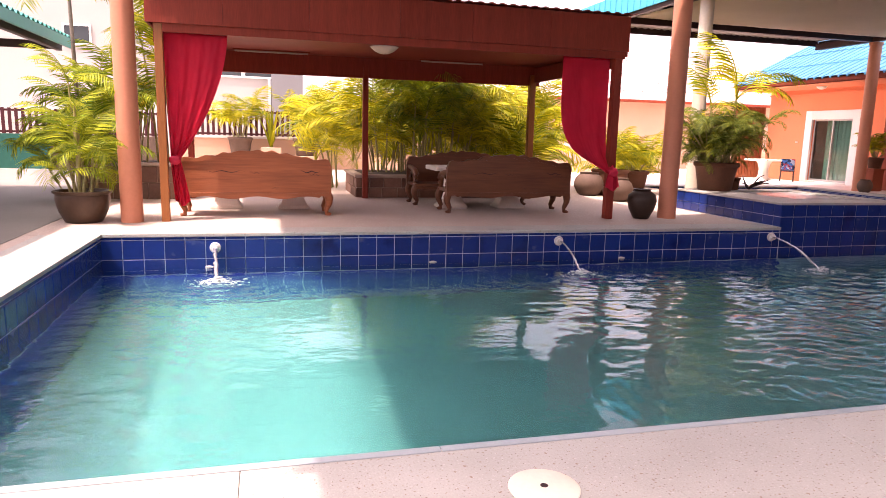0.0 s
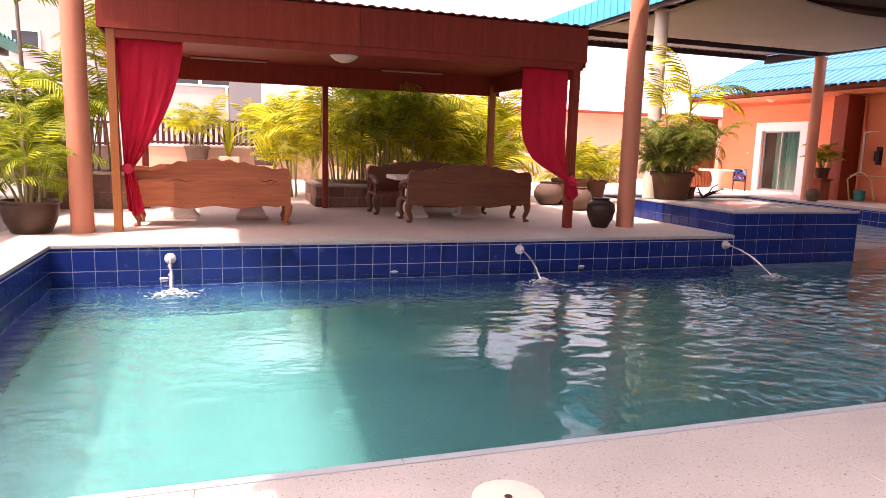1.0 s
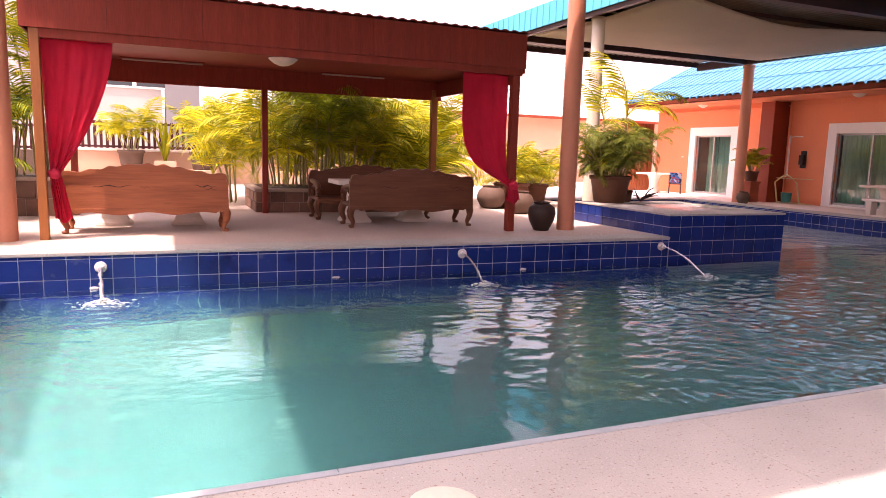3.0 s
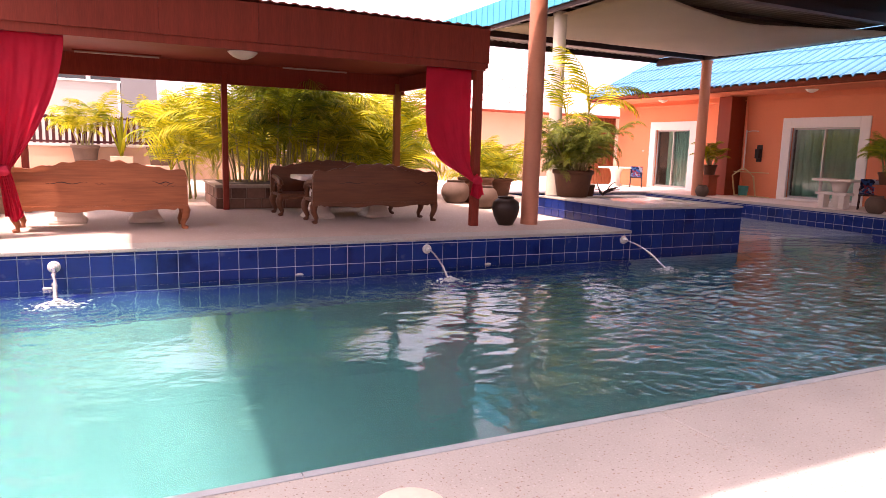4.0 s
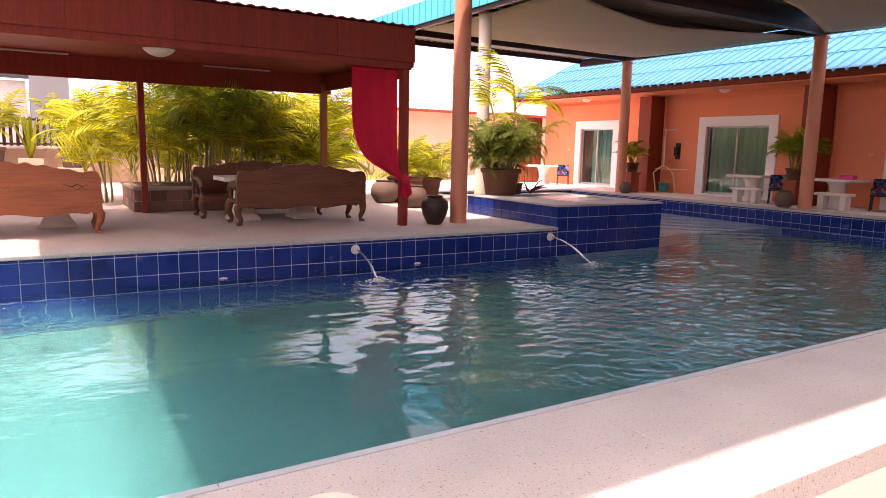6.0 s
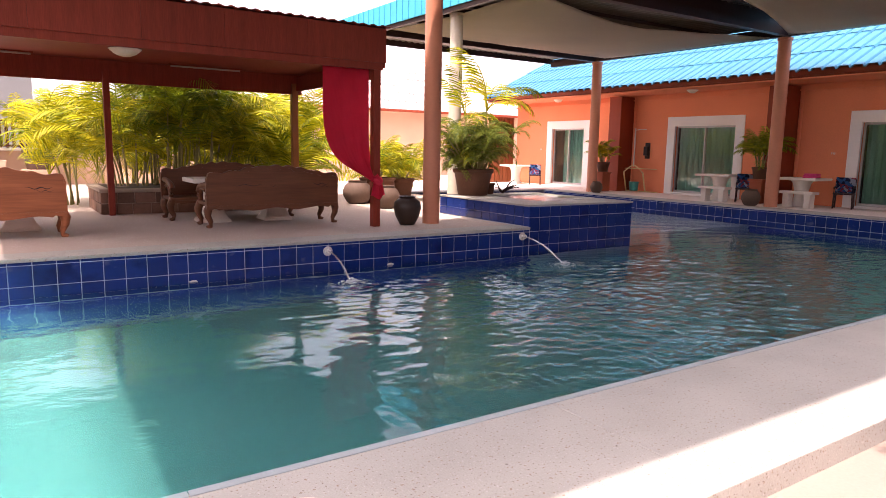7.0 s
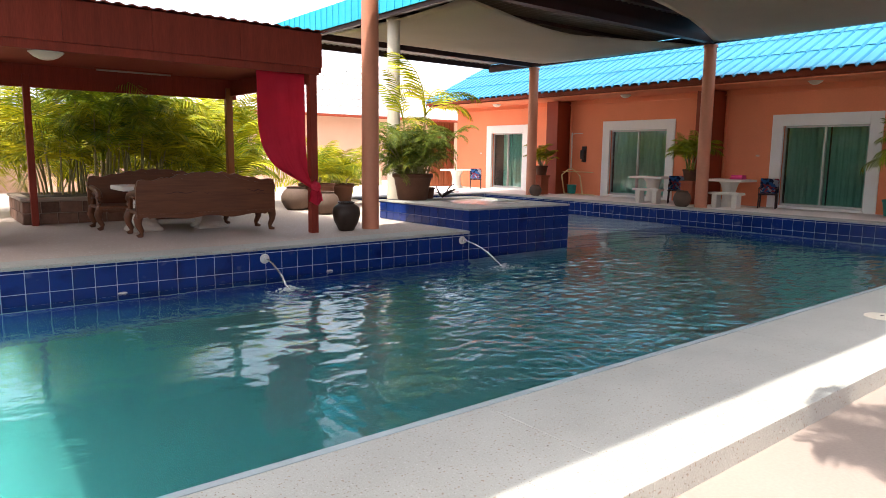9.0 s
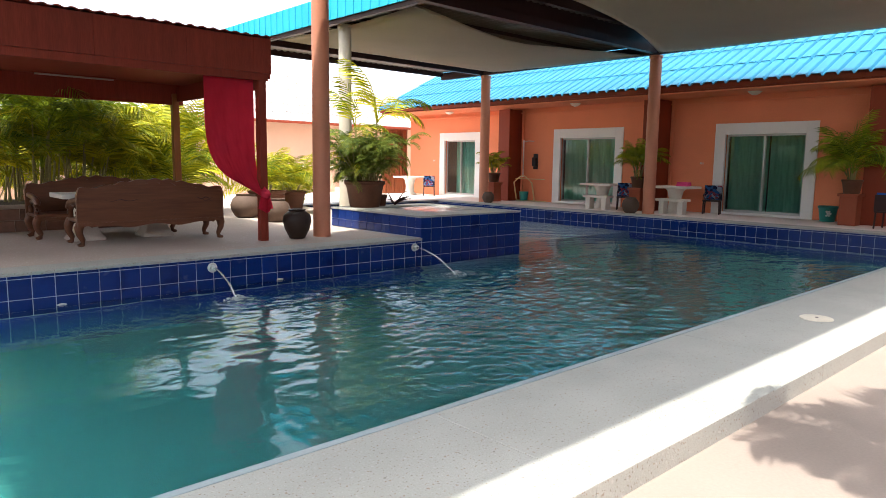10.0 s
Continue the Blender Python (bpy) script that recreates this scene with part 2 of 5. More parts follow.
# Dark base colour stands for the dimness of the rooms behind the doors.
M_DARKROOM = mat("room_wall_shade_colour", (0.12, 0.11, 0.10), 0.9)
M_ALU = mat("pale_aluminium_frame", (0.62, 0.62, 0.58), 0.4, 0.2, grain=(30, 0.03), stain=(2, 0.04), bump=0.03)
M_LAMPGLASS = mat("frosted_lamp_glass", (1.05, 0.98, 0.84), 0.35, grain=(30, 0.02), stain=(6, 0.05))
M_TUBE = mat("white_lamp_tube", (0.541, 0.459, 0.405), 0.3, grain=(30, 0.02), stain=(4, 0.03))
M_YELLOWMETAL = mat("yellow_painted_tube", (0.850, 0.660, 0.320), 0.4, grain=(30, 0.05), stain=(5, 0.08))
M_BLUECLOTH = mat("blue_patterned_cloth", (0.020, 0.035, 0.100), 0.9, grain=(25, 0.25), stain=(9, 0.25))
M_PINKCLOTH = mat("pink_folded_towel", (1.000, 0.090, 0.300), 0.95, grain=(60, 0.1), stain=(8, 0.08), bump=0.4)
M_TEALPLASTIC = mat("teal_plastic", (0.03, 0.26, 0.22), 0.4, grain=(25, 0.05), stain=(4, 0.1))
M_DARKWOOD = mat("dark_chair_wood", (0.05, 0.022, 0.02), 0.5, grain=(15, 0.1), stain=(3, 0.1))
M_STEM = mat("palm_cane", (0.34, 0.30, 0.11), 0.5, grain=(20, 0.12), stain=(5, 0.2), stretch=(1, 1, 6), rand=0.2)
M_TRUNK = mat("grey_palm_trunk", (0.26, 0.22, 0.17), 0.7, grain=(20, 0.12), stain=(5, 0.15), stretch=(1, 1, 4))
M_LEAF = leaf_mat("areca_leaf", (0.036, 0.105, 0.006), (0.38, 0.43, 0.018))
M_LEAFGOLD = leaf_mat("golden_areca_leaf", (0.050, 0.110, 0.003), (0.52, 0.46, 0.010))
M_LEAFDARK = leaf_mat("dark_palm_leaf", (0.026, 0.065, 0.008), (0.22, 0.25, 0.030))
M_SIGN = mat("dark_wall_plaque", (0.03, 0.02, 0.02), 0.5)
M_WINDOWDARK = mat("dark_window_glass", (0.06, 0.075, 0.08), 0.08, grain=(10, 0.02), stain=(1, 0.05), bump=0)

speckle(M_BLUECLOTH, 1.0, (((0.35, 0.40, 0.50), 9.0, 0.54), ((0.03, 0.13, 0.36), 7.0, 0.55), ((0.32, 0.05, 0.08), 8.0, 0.59)))


# ---- builders ----
def part(name, bm, material, parent=None, label=""):
    """Links a bmesh as one mesh object, under a thing or part if one is given."""
    me = bpy.data.meshes.new(name)
    bm.normal_update()
    bm.to_mesh(me)
    bm.free()
    me.materials.append(material)
    ob = new(name, me)
    if parent:
        ob.parent = parent
    if label:
        ob["label"] = label
    return ob


def smooth(ob, angle=40):
    ob.data.polygons.foreach_set("use_smooth", [True] * len(ob.data.polygons))
    ob.data.set_sharp_from_angle(angle=radians(angle))
    return ob


def thing(name, m, label, category, group="", kind=""):
    """An Empty at the base of a thing."""
    ob = new(name)
    ob.empty_display_size = 0.2
    ob.matrix_basis = m if isinstance(m, Matrix) else pose(*m)
    return tagged(ob, label, category, group, kind)


def box(bm, a, b, bevel=0.0, m=None):
    x0, y0, z0 = a
    x1, y1, z1 = b
    r = bmesh.ops.create_cube(bm, size=1.0)
    vs = r["verts"]
    bmesh.ops.scale(bm, vec=(x1 - x0, y1 - y0, z1 - z0), verts=vs)
    bmesh.ops.translate(bm, vec=((x0 + x1) / 2, (y0 + y1) / 2, (z0 + z1) / 2), verts=vs)
    if bevel:
        es = list({e for v in vs for e in v.link_edges})
        r = bmesh.ops.bevel(bm, geom=es, offset=bevel, segments=2, affect="EDGES", profile=0.6)
        vs = list({v for f in r["faces"] for v in f.verts} | {v for v in vs if v.is_valid})
    if m:
        bmesh.ops.transform(bm, matrix=m, verts=vs)
    return bm


def boxes(*specs, bevel=0.0):
    bm = bmesh.new()
    for a, b in specs:
        box(bm, a, b, bevel)
    return bm


def lathe(profile, n=28, bm=None, m=None):
    """A turned body: profile is (radius, height) from the bottom up."""
    bm = bm or bmesh.new()
    rings, made = [], []
    for r, z in profile:
        ring = [bm.verts.new((r * math.cos(2 * math.pi * i / n), r * math.sin(2 * math.pi * i / n), z)) for i in range(n)]
        rings.append(ring)
        made += ring
    for a, b in zip(rings, rings[1:]):
        for i in range(n):
            bm.faces.new((a[i], a[(i + 1) % n], b[(i + 1) % n], b[i]))
    bm.faces.new(rings[0][::-1])
    bm.faces.new(rings[-1])
    if m:
        bmesh.ops.transform(bm, matrix=m, verts=made)
    return bm


def tube(points, radii, n=8, bm=None, flat=1.0):
    """A round bar along points."""
    bm = bm or bmesh.new()
    pts = [Vector(p) for p in points]
    if not isinstance(radii, (list, tuple)):
        radii = [radii] * len(pts)
    rings = []
    for i, p in enumerate(pts):
        d = (pts[min(i + 1, len(pts) - 1)] - pts[max(i - 1, 0)]).normalized()
        side = d.cross(Vector((0, 0, 1)) if abs(d.z) < 0.9 else Vector((0, 1, 0))).normalized()
        up = side.cross(d)
        rings.append([bm.verts.new(p + radii[i] * (math.cos(2 * math.pi * k / n) * side + flat * math.sin(2 * math.pi * k / n) * up)) for k in range(n)])
    for a, b in zip(rings, rings[1:]):
        for k in range(n):
            bm.faces.new((a[k], a[(k + 1) % n], b[(k + 1) % n], b[k]))
    bm.faces.new(rings[0][::-1])
    bm.faces.new(rings[-1])
    return bm


def slab(name, a, b, material, label, category, bevel=0.0, kind="structure", parent=None):
    ob = part(name, boxes((a, b), bevel=bevel), material, parent)
    return tagged(ob, label, category, kind=kind) if not parent else ob


# ---- pool, deck and ground ----
W = -0.40
VX = 16.8
PY = 8.2
NEAR = -5.84
DEEP = -2.05
T = 0.224
BX0, BX1, BY1, BZ = 9.08, 11.5, 2.62, 0.36
pebbles = "fine washed-pebble terrace paving in shade and sun"
ground = part("ground", boxes(((-400, -400, -3.2), (400, 400, -2.8))), M_PAVE)
tagged(ground, "pale paved ground running out to the horizon", "ground", kind="structure")
# terrace as butted blocks round the basin
slab("deck_far", (-30, 0.0, -2.79), (BX0, 40, 0.0), M_DECK, "pale pebble-washed pool deck under the pavilion", "deck")
slab("deck_spa_back", (BX0, BY1, -2.79), (BX1, 40, 0.002), M_DECK, "pale pebble-washed deck behind the raised spa", "deck")
slab("deck_back", (BX1, PY, -2.79), (VX, 40, 0.001), M_TERRACE, "deck beyond the end of the pool, brightened as if sunlit", "deck")
slab("deck_villa", (VX, -40, -2.79), (60, 40, -0.001), M_TERRACE, "terrace in front of the pink villas, brightened as if sunlit", "deck")
slab("deck_left", (-30, -40, -2.79), (0.0, 0.0, -0.002), M_DECK, "sunlit pale deck beside the pool", "deck")
# Thin slab laid over the deck where the shaded area begins, darkened for it.
slab("yard", (-30, -40, -0.05), (-0.78, 12.55, 0.004), M_YARD_SHADE, "grey concrete yard beside the pool terrace, its shade put into the colour", "yard")
cop = thing("coping_near", (0, 0, 0), "pale speckled terrazzo pool coping raised above the paving", "coping", kind="structure")
part("core", boxes(((0.0, -6.80, -2.79), (VX, NEAR, -0.06))), M_GROUT, cop)
seams = (0.0, 1.73, 4.16, 6.58, 9.0, 11.4, 13.8, VX)
for a, b in zip(seams, seams[1:]):
    part("slab", boxes(((a + 0.0006, -6.82, -0.15), (b - 0.0006, NEAR - 0.001, 0.0)), bevel=0.006), M_COPING, cop)
slab("paving_near", (0.0, -40, -2.79), (VX, -6.81, -0.115), M_PAVE, "sunlit pale yellow paving below the coping", "paving")
slab("pool_floor", (0.0, NEAR, -2.7), (VX, PY, DEEP), M_BASIN, "turquoise pool floor under water", "pool floor")
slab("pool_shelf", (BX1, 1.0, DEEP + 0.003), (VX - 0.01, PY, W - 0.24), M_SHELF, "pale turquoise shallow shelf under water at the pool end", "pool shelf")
def wave_height(x, y):
    """Wind ripples of many lengths, calm in the middle of the sunlit bay, livelier towards the spa and the near corner, with rings round the spouts."""
    rs = np.random.RandomState(4)
    h = np.zeros_like(x)
    for i in range(56):
        length = 0.105 * (3.3 ** rs.rand())
        turn = rs.normal(1.35, 0.75)
        k = 2 * np.pi / length
        bend = 0.25 * np.sin(x * rs.uniform(0.3, 0.9) + rs.rand() * 6) + 0.25 * np.sin(y * rs.uniform(0.3, 0.9) + rs.rand() * 6)
        patch = 0.55 + 0.45 * np.sin(x * rs.uniform(0.4, 1.3) + rs.rand() * 6) * np.sin(y * rs.uniform(0.4, 1.5) + rs.rand() * 6)
        h += patch * 0.0175 / k * np.sin(k * (x * np.cos(turn) + y * np.sin(turn)) + 5 * bend + rs.rand() * 6.28)
    h += 0.004 * np.sin(1.9 * x + 1.1 * y) * np.sin(0.8 * x - 2.3 * y + 1)
    ease = lambda v: np.clip(v, 0, 1) ** 2 * (3 - 2 * np.clip(v, 0, 1))
    force = 0.14 + 1.55 * ease((x - 3.6) / 3.5) + 0.95 * ease((2.3 - x) / 1.5)
    force *= 1 - 0.72 * ease((x + 0.5 * y - 10.3) / 2.2)
    force *= 0.22 + 0.78 * np.maximum(ease((-y - 0.35) / 1.1), ease((x - 11.4) / 0.4))
    h *= force * (0.45 + 0.55 * ease((y + 5.3) / 1.5))
    h += (0.0005 + 0.0037 * ease((x - 3.4) / 1.5)) * np.sin(5.1 * x + 1.6 * np.sin(1.1 * y)) * np.sin(6.3 * y + 1.4 * np.sin(1.7 * x))
    ring = np.hypot(x - 5.78, y - (-4.77))
    h += 0.0012 * np.exp(-(ring / 1.7) ** 2) * np.sin(ring * 50 + 2 * np.sin(3 * x))
    for cx, cy in ((1.30, -0.86), (5.47, -0.95), (8.72, -1.20)):
        r = np.hypot(x - cx, y - cy)
        h += 0.007 * np.exp(-r / 0.45) * np.sin(r * 32)
    return h


def water_sheet(x0, y0, x1, y1, step, at):
    nx, ny = int((x1 - x0) / step), int((y1 - y0) / step)
    gx, gy = np.meshgrid(np.linspace(x0, x1, nx + 1), np.linspace(y0, y1, ny + 1))
    verts = np.stack([gx, gy, W + wave_height(gx, gy)], -1).reshape(-1, 3)
    i = (np.arange(ny)[:, None] * (nx + 1) + np.arange(nx)[None, :]).ravel() + at
    return verts, np.stack([i, i + 1, i + nx + 2, i + nx + 1], -1)


va, fa = water_sheet(0.0, NEAR, VX, 0.0, 0.022, 0)
vb, fb = water_sheet(BX1, 0.0, VX, PY, 0.05, len(va))
sheet = bpy.data.meshes.new("pool_water")
sheet.from_pydata(np.concatenate([va, vb]).tolist(), [], np.concatenate([fa, fb]).tolist())
sheet.polygons.foreach_set("use_smooth", [True] * len(sheet.polygons))
sheet.materials.append(M_WATER)
water = new("pool_water", sheet)
water.visible_shadow = False
tagged(water, "rippled blue-green pool water, half in sunlight", "water", kind="structure")

# stacked translucent sheets, added to haze and tint the water and blur shadow edges
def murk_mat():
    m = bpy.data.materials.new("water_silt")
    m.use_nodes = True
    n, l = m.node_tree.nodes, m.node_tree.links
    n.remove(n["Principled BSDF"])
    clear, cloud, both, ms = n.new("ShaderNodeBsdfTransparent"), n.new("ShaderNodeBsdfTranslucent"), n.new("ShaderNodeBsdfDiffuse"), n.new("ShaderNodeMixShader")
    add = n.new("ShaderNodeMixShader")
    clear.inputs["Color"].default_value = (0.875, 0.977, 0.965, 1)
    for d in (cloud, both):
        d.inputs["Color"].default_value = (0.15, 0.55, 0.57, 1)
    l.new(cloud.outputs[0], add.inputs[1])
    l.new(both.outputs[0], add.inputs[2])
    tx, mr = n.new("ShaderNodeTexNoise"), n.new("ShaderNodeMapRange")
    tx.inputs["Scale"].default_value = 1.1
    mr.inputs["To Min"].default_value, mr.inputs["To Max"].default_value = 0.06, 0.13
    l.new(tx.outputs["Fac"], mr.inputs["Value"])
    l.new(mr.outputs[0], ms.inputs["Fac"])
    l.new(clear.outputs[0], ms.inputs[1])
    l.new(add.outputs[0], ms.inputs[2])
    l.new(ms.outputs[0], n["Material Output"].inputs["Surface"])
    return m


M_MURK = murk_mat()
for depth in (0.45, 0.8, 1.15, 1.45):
    haze_sheet = bmesh.new()
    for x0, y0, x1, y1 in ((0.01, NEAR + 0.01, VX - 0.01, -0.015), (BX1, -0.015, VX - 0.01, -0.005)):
        haze_sheet.faces.new([haze_sheet.verts.new(p) for p in ((x0, y0, W - depth), (x1, y0, W - depth), (x1, y1, W - depth), (x0, y1, W - depth))])
    tagged(part("water_silt", haze_sheet, M_MURK, water), kind="stuff")


# ---- pavilion ----
def corrugated(x0, x1, y0, y1, z0, z1, pitch=0.16, amp=0.02, thick=0.012, along="y", bm=None, grooved=False):
    """A corrugated sheet whose ribs run along one axis; z0 at the start of the ribs, z1 at their end."""
    bm = bm or bmesh.new()
    lo, hi = (x0, x1) if along == "y" else (y0, y1)
    n = max(2, int((hi - lo) / pitch * (10 if grooved else 6)))
    rows = []
    for s, (v, z) in enumerate((((y0 if along == "y" else x0), z0), ((y1 if along == "y" else x1), z1))):
        for dz in (0.0, thick):
            row = []
            for i in range(n + 1):
                u = lo + (hi - lo) * i / n
                wave = math.sin(2 * math.pi * (u - lo) / pitch)
                w = z + dz + amp * (wave if not grooved else 0.5 - 1.6 * max(0.0, wave) ** 5)
                row.append(bm.verts.new((u, v, w) if along == "y" else (v, u, w)))
            rows.append(row)
    a0, a1, b0, b1 = rows
    for i in range(n):
        bm.faces.new((a0[i], b0[i], b0[i + 1], a0[i + 1]))
        bm.faces.new((a1[i], a1[i + 1], b1[i + 1], b1[i]))
        bm.faces.new((a0[i], a0[i + 1], a1[i + 1], a1[i]))
        bm.faces.new((b0[i], b1[i], b1[i + 1], b0[i + 1]))
    return bm


GX0, GX1, GY0, GY1 = 0.46, 7.02, 1.10, 4.45
pav = thing("pavilion", (0, 0, 0), "open red-brown timber pavilion with a corrugated roof beside the pool", "pavilion")
for x, y, m, w, h in ((0.545, 1.152, M_ORANGEPOST, 0.10, 2.489), (6.905, 1.16, M_REDWOOD, 0.12, 2.384), (3.6, 4.40, M_REDWOOD, 0.10, 2.4), (6.86, 4.40, M_ORANGEPOST, 0.12, 2.4), (0.55, 4.40, M_REDWOOD, 0.10, 2.4)):
    part("post", boxes(((x - w / 2, y - w / 2, 0), (x + w / 2, y + w / 2, h)), bevel=0.008), m, pav)
slabs = [("lower_board", (0.597, GY0 + 0.001, 2.385), (GX1 - 0.02, GY0 + 0.04, 2.56)),
         ("side_fascia", (GX1 - 0.01, GY0 + 0.001, 2.42), (GX1 + 0.02, GY1 + 0.3, 2.99)),
         ("side_fascia", (GX0 - 0.06, GY0 + 0.001, 2.49), (GX0 - 0.03, GY1 + 0.3, 2.99)),
         ("back_beam", (GX0, GY1 - 0.07, 2.20), (GX1 - 0.012, GY1 - 0.02, 2.56)),
         ("side_beam", (GX1 - 0.14, GY0 + 0.05, 2.26), (GX1 - 0.08, GY1 - 0.08, 2.52)),
         ("side_beam", (GX0 + 0.02, GY0 + 0.05, 2.26), (GX0 + 0.08, GY1 - 0.08, 2.52)),
         ("back_fascia", (GX0 - 0.029, GY1 + 0.27, 2.45), (GX1 - 0.011, GY1 + 0.299, 2.99))]
for n, a, b in slabs:
    part(n, boxes((a, b), bevel=0.004), M_REDWOOD, pav)
# the front fascia is made of upright boards of uneven tone, butted
bx = GX0 - 0.06
for k, w in enumerate((0.92, 1.08, 1.20, 1.02, 1.16, 0.98, 1.0)):
    bx1 = min(bx + w, GX1 + 0.02)
    if bx1 > bx + 0.02:
        part("fascia_board", boxes(((bx + 0.0012, GY0 - 0.03 - 0.001 * (k % 2), 2.49), (bx1 - 0.0012, GY0, 2.99)), bevel=0.0025), M_REDWOOD, pav)
    bx = bx1
part("ceiling_board", boxes(((GX0 + 0.0, GY0 + 0.045, 2.565), (GX1 - 0.012, GY1 + 0.26, 2.59))), M_CEIL, pav)
part("roof_sheet", corrugated(GX0 - 0.12, GX1 + 0.08, GY0 - 0.10, GY1 + 0.4, 3.005, 3.11, 0.16, 0.011), M_REDWOOD, pav, "red-brown corrugated roof sheet")


def curtain(x0, x1, knot_x, knot_z, end_z, sweep_power, sag, deep, waves, tail, side, front, label):
    """A cloth hung from a hidden wire, gathered to a knot against its post, with a loose tail. side: +1 gathered at its left, -1 at its right; front: how far the knot comes forward."""
    nu, nv = 90, 70
    top = 2.395
    bm = bmesh.new()
    grid = []
    for j in range(nv + 1):
        v = j / nv
        z = top + (end_z - top) * v
        k = min(1.0, (top - z) / (top - knot_z))
        below = max(0.0, (knot_z - z) / (knot_z - end_z))
        sweep = k ** sweep_power
        row = []
        for i in range(nu + 1):
            u = i / nu
            away = u if side > 0 else 1 - u
            xt = x0 + (x1 - x0) * u
            halfw = 0.055 + (tail[1] - 0.055) * below ** 0.6
            xk = knot_x + tail[0] * below + (u - 0.5) * 2 * halfw
            x = xt + (xk - xt) * sweep
            pleat = math.sin(u * 2 * math.pi * waves + 1.9 * math.sin(2.6 * k + 2 * u)) + 0.45 * math.sin(u * 2 * math.pi * waves * 1.7 + 3 * k + 1)
            crumple = noise.noise(Vector((u * 9, z * 5.0, 3.7))) + 0.6 * noise.noise(Vector((u * 19 + z * 3, z * 9, 9.1)))
            fade = (0.25 + 0.75 * min(1.0, k * 1.6)) * (0.55 + 0.45 * (1 - away))
            y = 1.235 + deep * fade * pleat + deep * 0.8 * crumple * (0.3 + 0.7 * k) + 0.03 * (below > 0) * math.sin(u * 9)
            f = min(1.0, max(0.0, (k - 0.80) / 0.20))
            y -= front * f * f * (3 - 2 * f)
            zz = z - sag * k ** 5 * max(0.0, 1 - below * 3) * math.sin(math.pi * away ** 0.8) * (1 - sweep * 0.6)
            zz += 0.03 * below * math.sin(u * 7 + 1)
            row.append(bm.verts.new((x, y, zz)))
        grid.append(row)
    for a, b in zip(grid, grid[1:]):
        for i in range(nu):
            bm.faces.new((a[i], a[i + 1], b[i + 1], b[i]))
    bmesh.ops.solidify(bm, geom=bm.faces[:], thickness=0.004)
    c = thing("curtain", (0, 0, 0), label, "curtain", group="pavilion curtains")
    smooth(part("cloth", bm, M_CURTAIN, c), 180)
    tie = bmesh.new()
    bmesh.ops.create_uvsphere(tie, u_segments=24, v_segments=16, radius=0.075)
    for vert in tie.verts:
        vert.co *= 1 + 0.22 * noise.noise(vert.co * 22)
        vert.co.z *= 0.85
    bmesh.ops.translate(tie, verts=tie.verts, vec=(knot_x, 1.225 - front, knot_z))
    smooth(part("knot", tie, M_CURTAIN, c), 180)
    part("wire", tube([(x0 - 0.03, 1.235, 2.398), (x1 + 0.02, 1.235, 2.398)], 0.004, 6), M_BEAM, c)


curtain(0.585, 1.36, 0.675, 0.80, 0.22, 1.75, 0.10, 0.026, 4.5, (0.075, 0.095), 1, 0.0, "crimson curtain gathered in a knot beside an orange post")
curtain(6.07, 6.825, 6.895, 0.72, 0.46, 5.5, 0.20, 0.010, 2.5, (0.005, 0.125), -1, 0.19, "crimson curtain swept aside and tied to a dark post")


def ceiling_lamp(m, group):
    t = thing("ceiling_lamp", m, "shallow frosted glass ceiling lamp with a pale rim", "ceiling lamp", group=group)
    smooth(part("shade", lathe([(0.03, -0.11), (0.08, -0.10), (0.15, -0.07), (0.205, -0.025), (0.21, -0.008)]), M_LAMPGLASS, t), 60)
    smooth(part("rim", lathe([(0.18, -0.008), (0.225, -0.008), (0.225, 0.0), (0.1, 0.0)]), M_PVC, t), 40)
    return t


ceiling_lamp((3.66, 2.72, 2.56), "pavilion lamps")
for x0, x1, y in ((1.30, 2.58, 4.05), (4.55, 5.78, 4.15)):
    t = thing("tube_lamp", ((x0 + x1) / 2, y, 2.565), "slim white fluorescent tube lamp under the pavilion ceiling", "tube lamp", group="pavilion tube lamps")
    h = (x1 - x0) / 2
    part("housing", boxes(((-h, -0.018, -0.02), (h, 0.018, 0.0)), bevel=0.004), M_CEIL, t)
    part("tube", tube([(-h + 0.03, 0, -0.036), (h - 0.03, 0, -0.036)], 0.014, 10), M_TUBE, t)

# ---- columns ----
for x, y, r, h, m, lab in ((0.14, 1.13, 0.135, 4.35, M_PINKCOL, "salmon-painted round concrete column beside a potted palm"),
                           (7.97, 1.20, 0.14, 4.35, M_PINKCOL, "salmon-painted round concrete column on the pool deck"),
                           (10.15, 3.73, 0.135, 4.0, M_WHITECOL, "cream-painted round column behind the raised spa"),
                           (17.5, 6.80, 0.15, 3.93, M_PINKCOL, "salmon-painted round column at the villa terrace edge"),
                           (17.5, 0.92, 0.15, 3.93, M_PINKCOL, "salmon-painted round column at the villa terrace edge"),
                           (17.5, -4.96, 0.15, 3.93, M_PINKCOL, "salmon-painted round column at the villa terrace edge")):
    c = thing("column", (x, y, 0), lab, "column", group="canopy columns")
    smooth(part("shaft", lathe([(r * 1.02, 0), (r, 0.05), (r * 0.99, h * 0.5), (r * 0.97, h - 0.06)], 32), m, c))
    smooth(part("collar", lathe([(r * 1.12, h - 0.0601), (r * 1.14, h - 0.03), (r * 1.1, h)], 32), m, c))

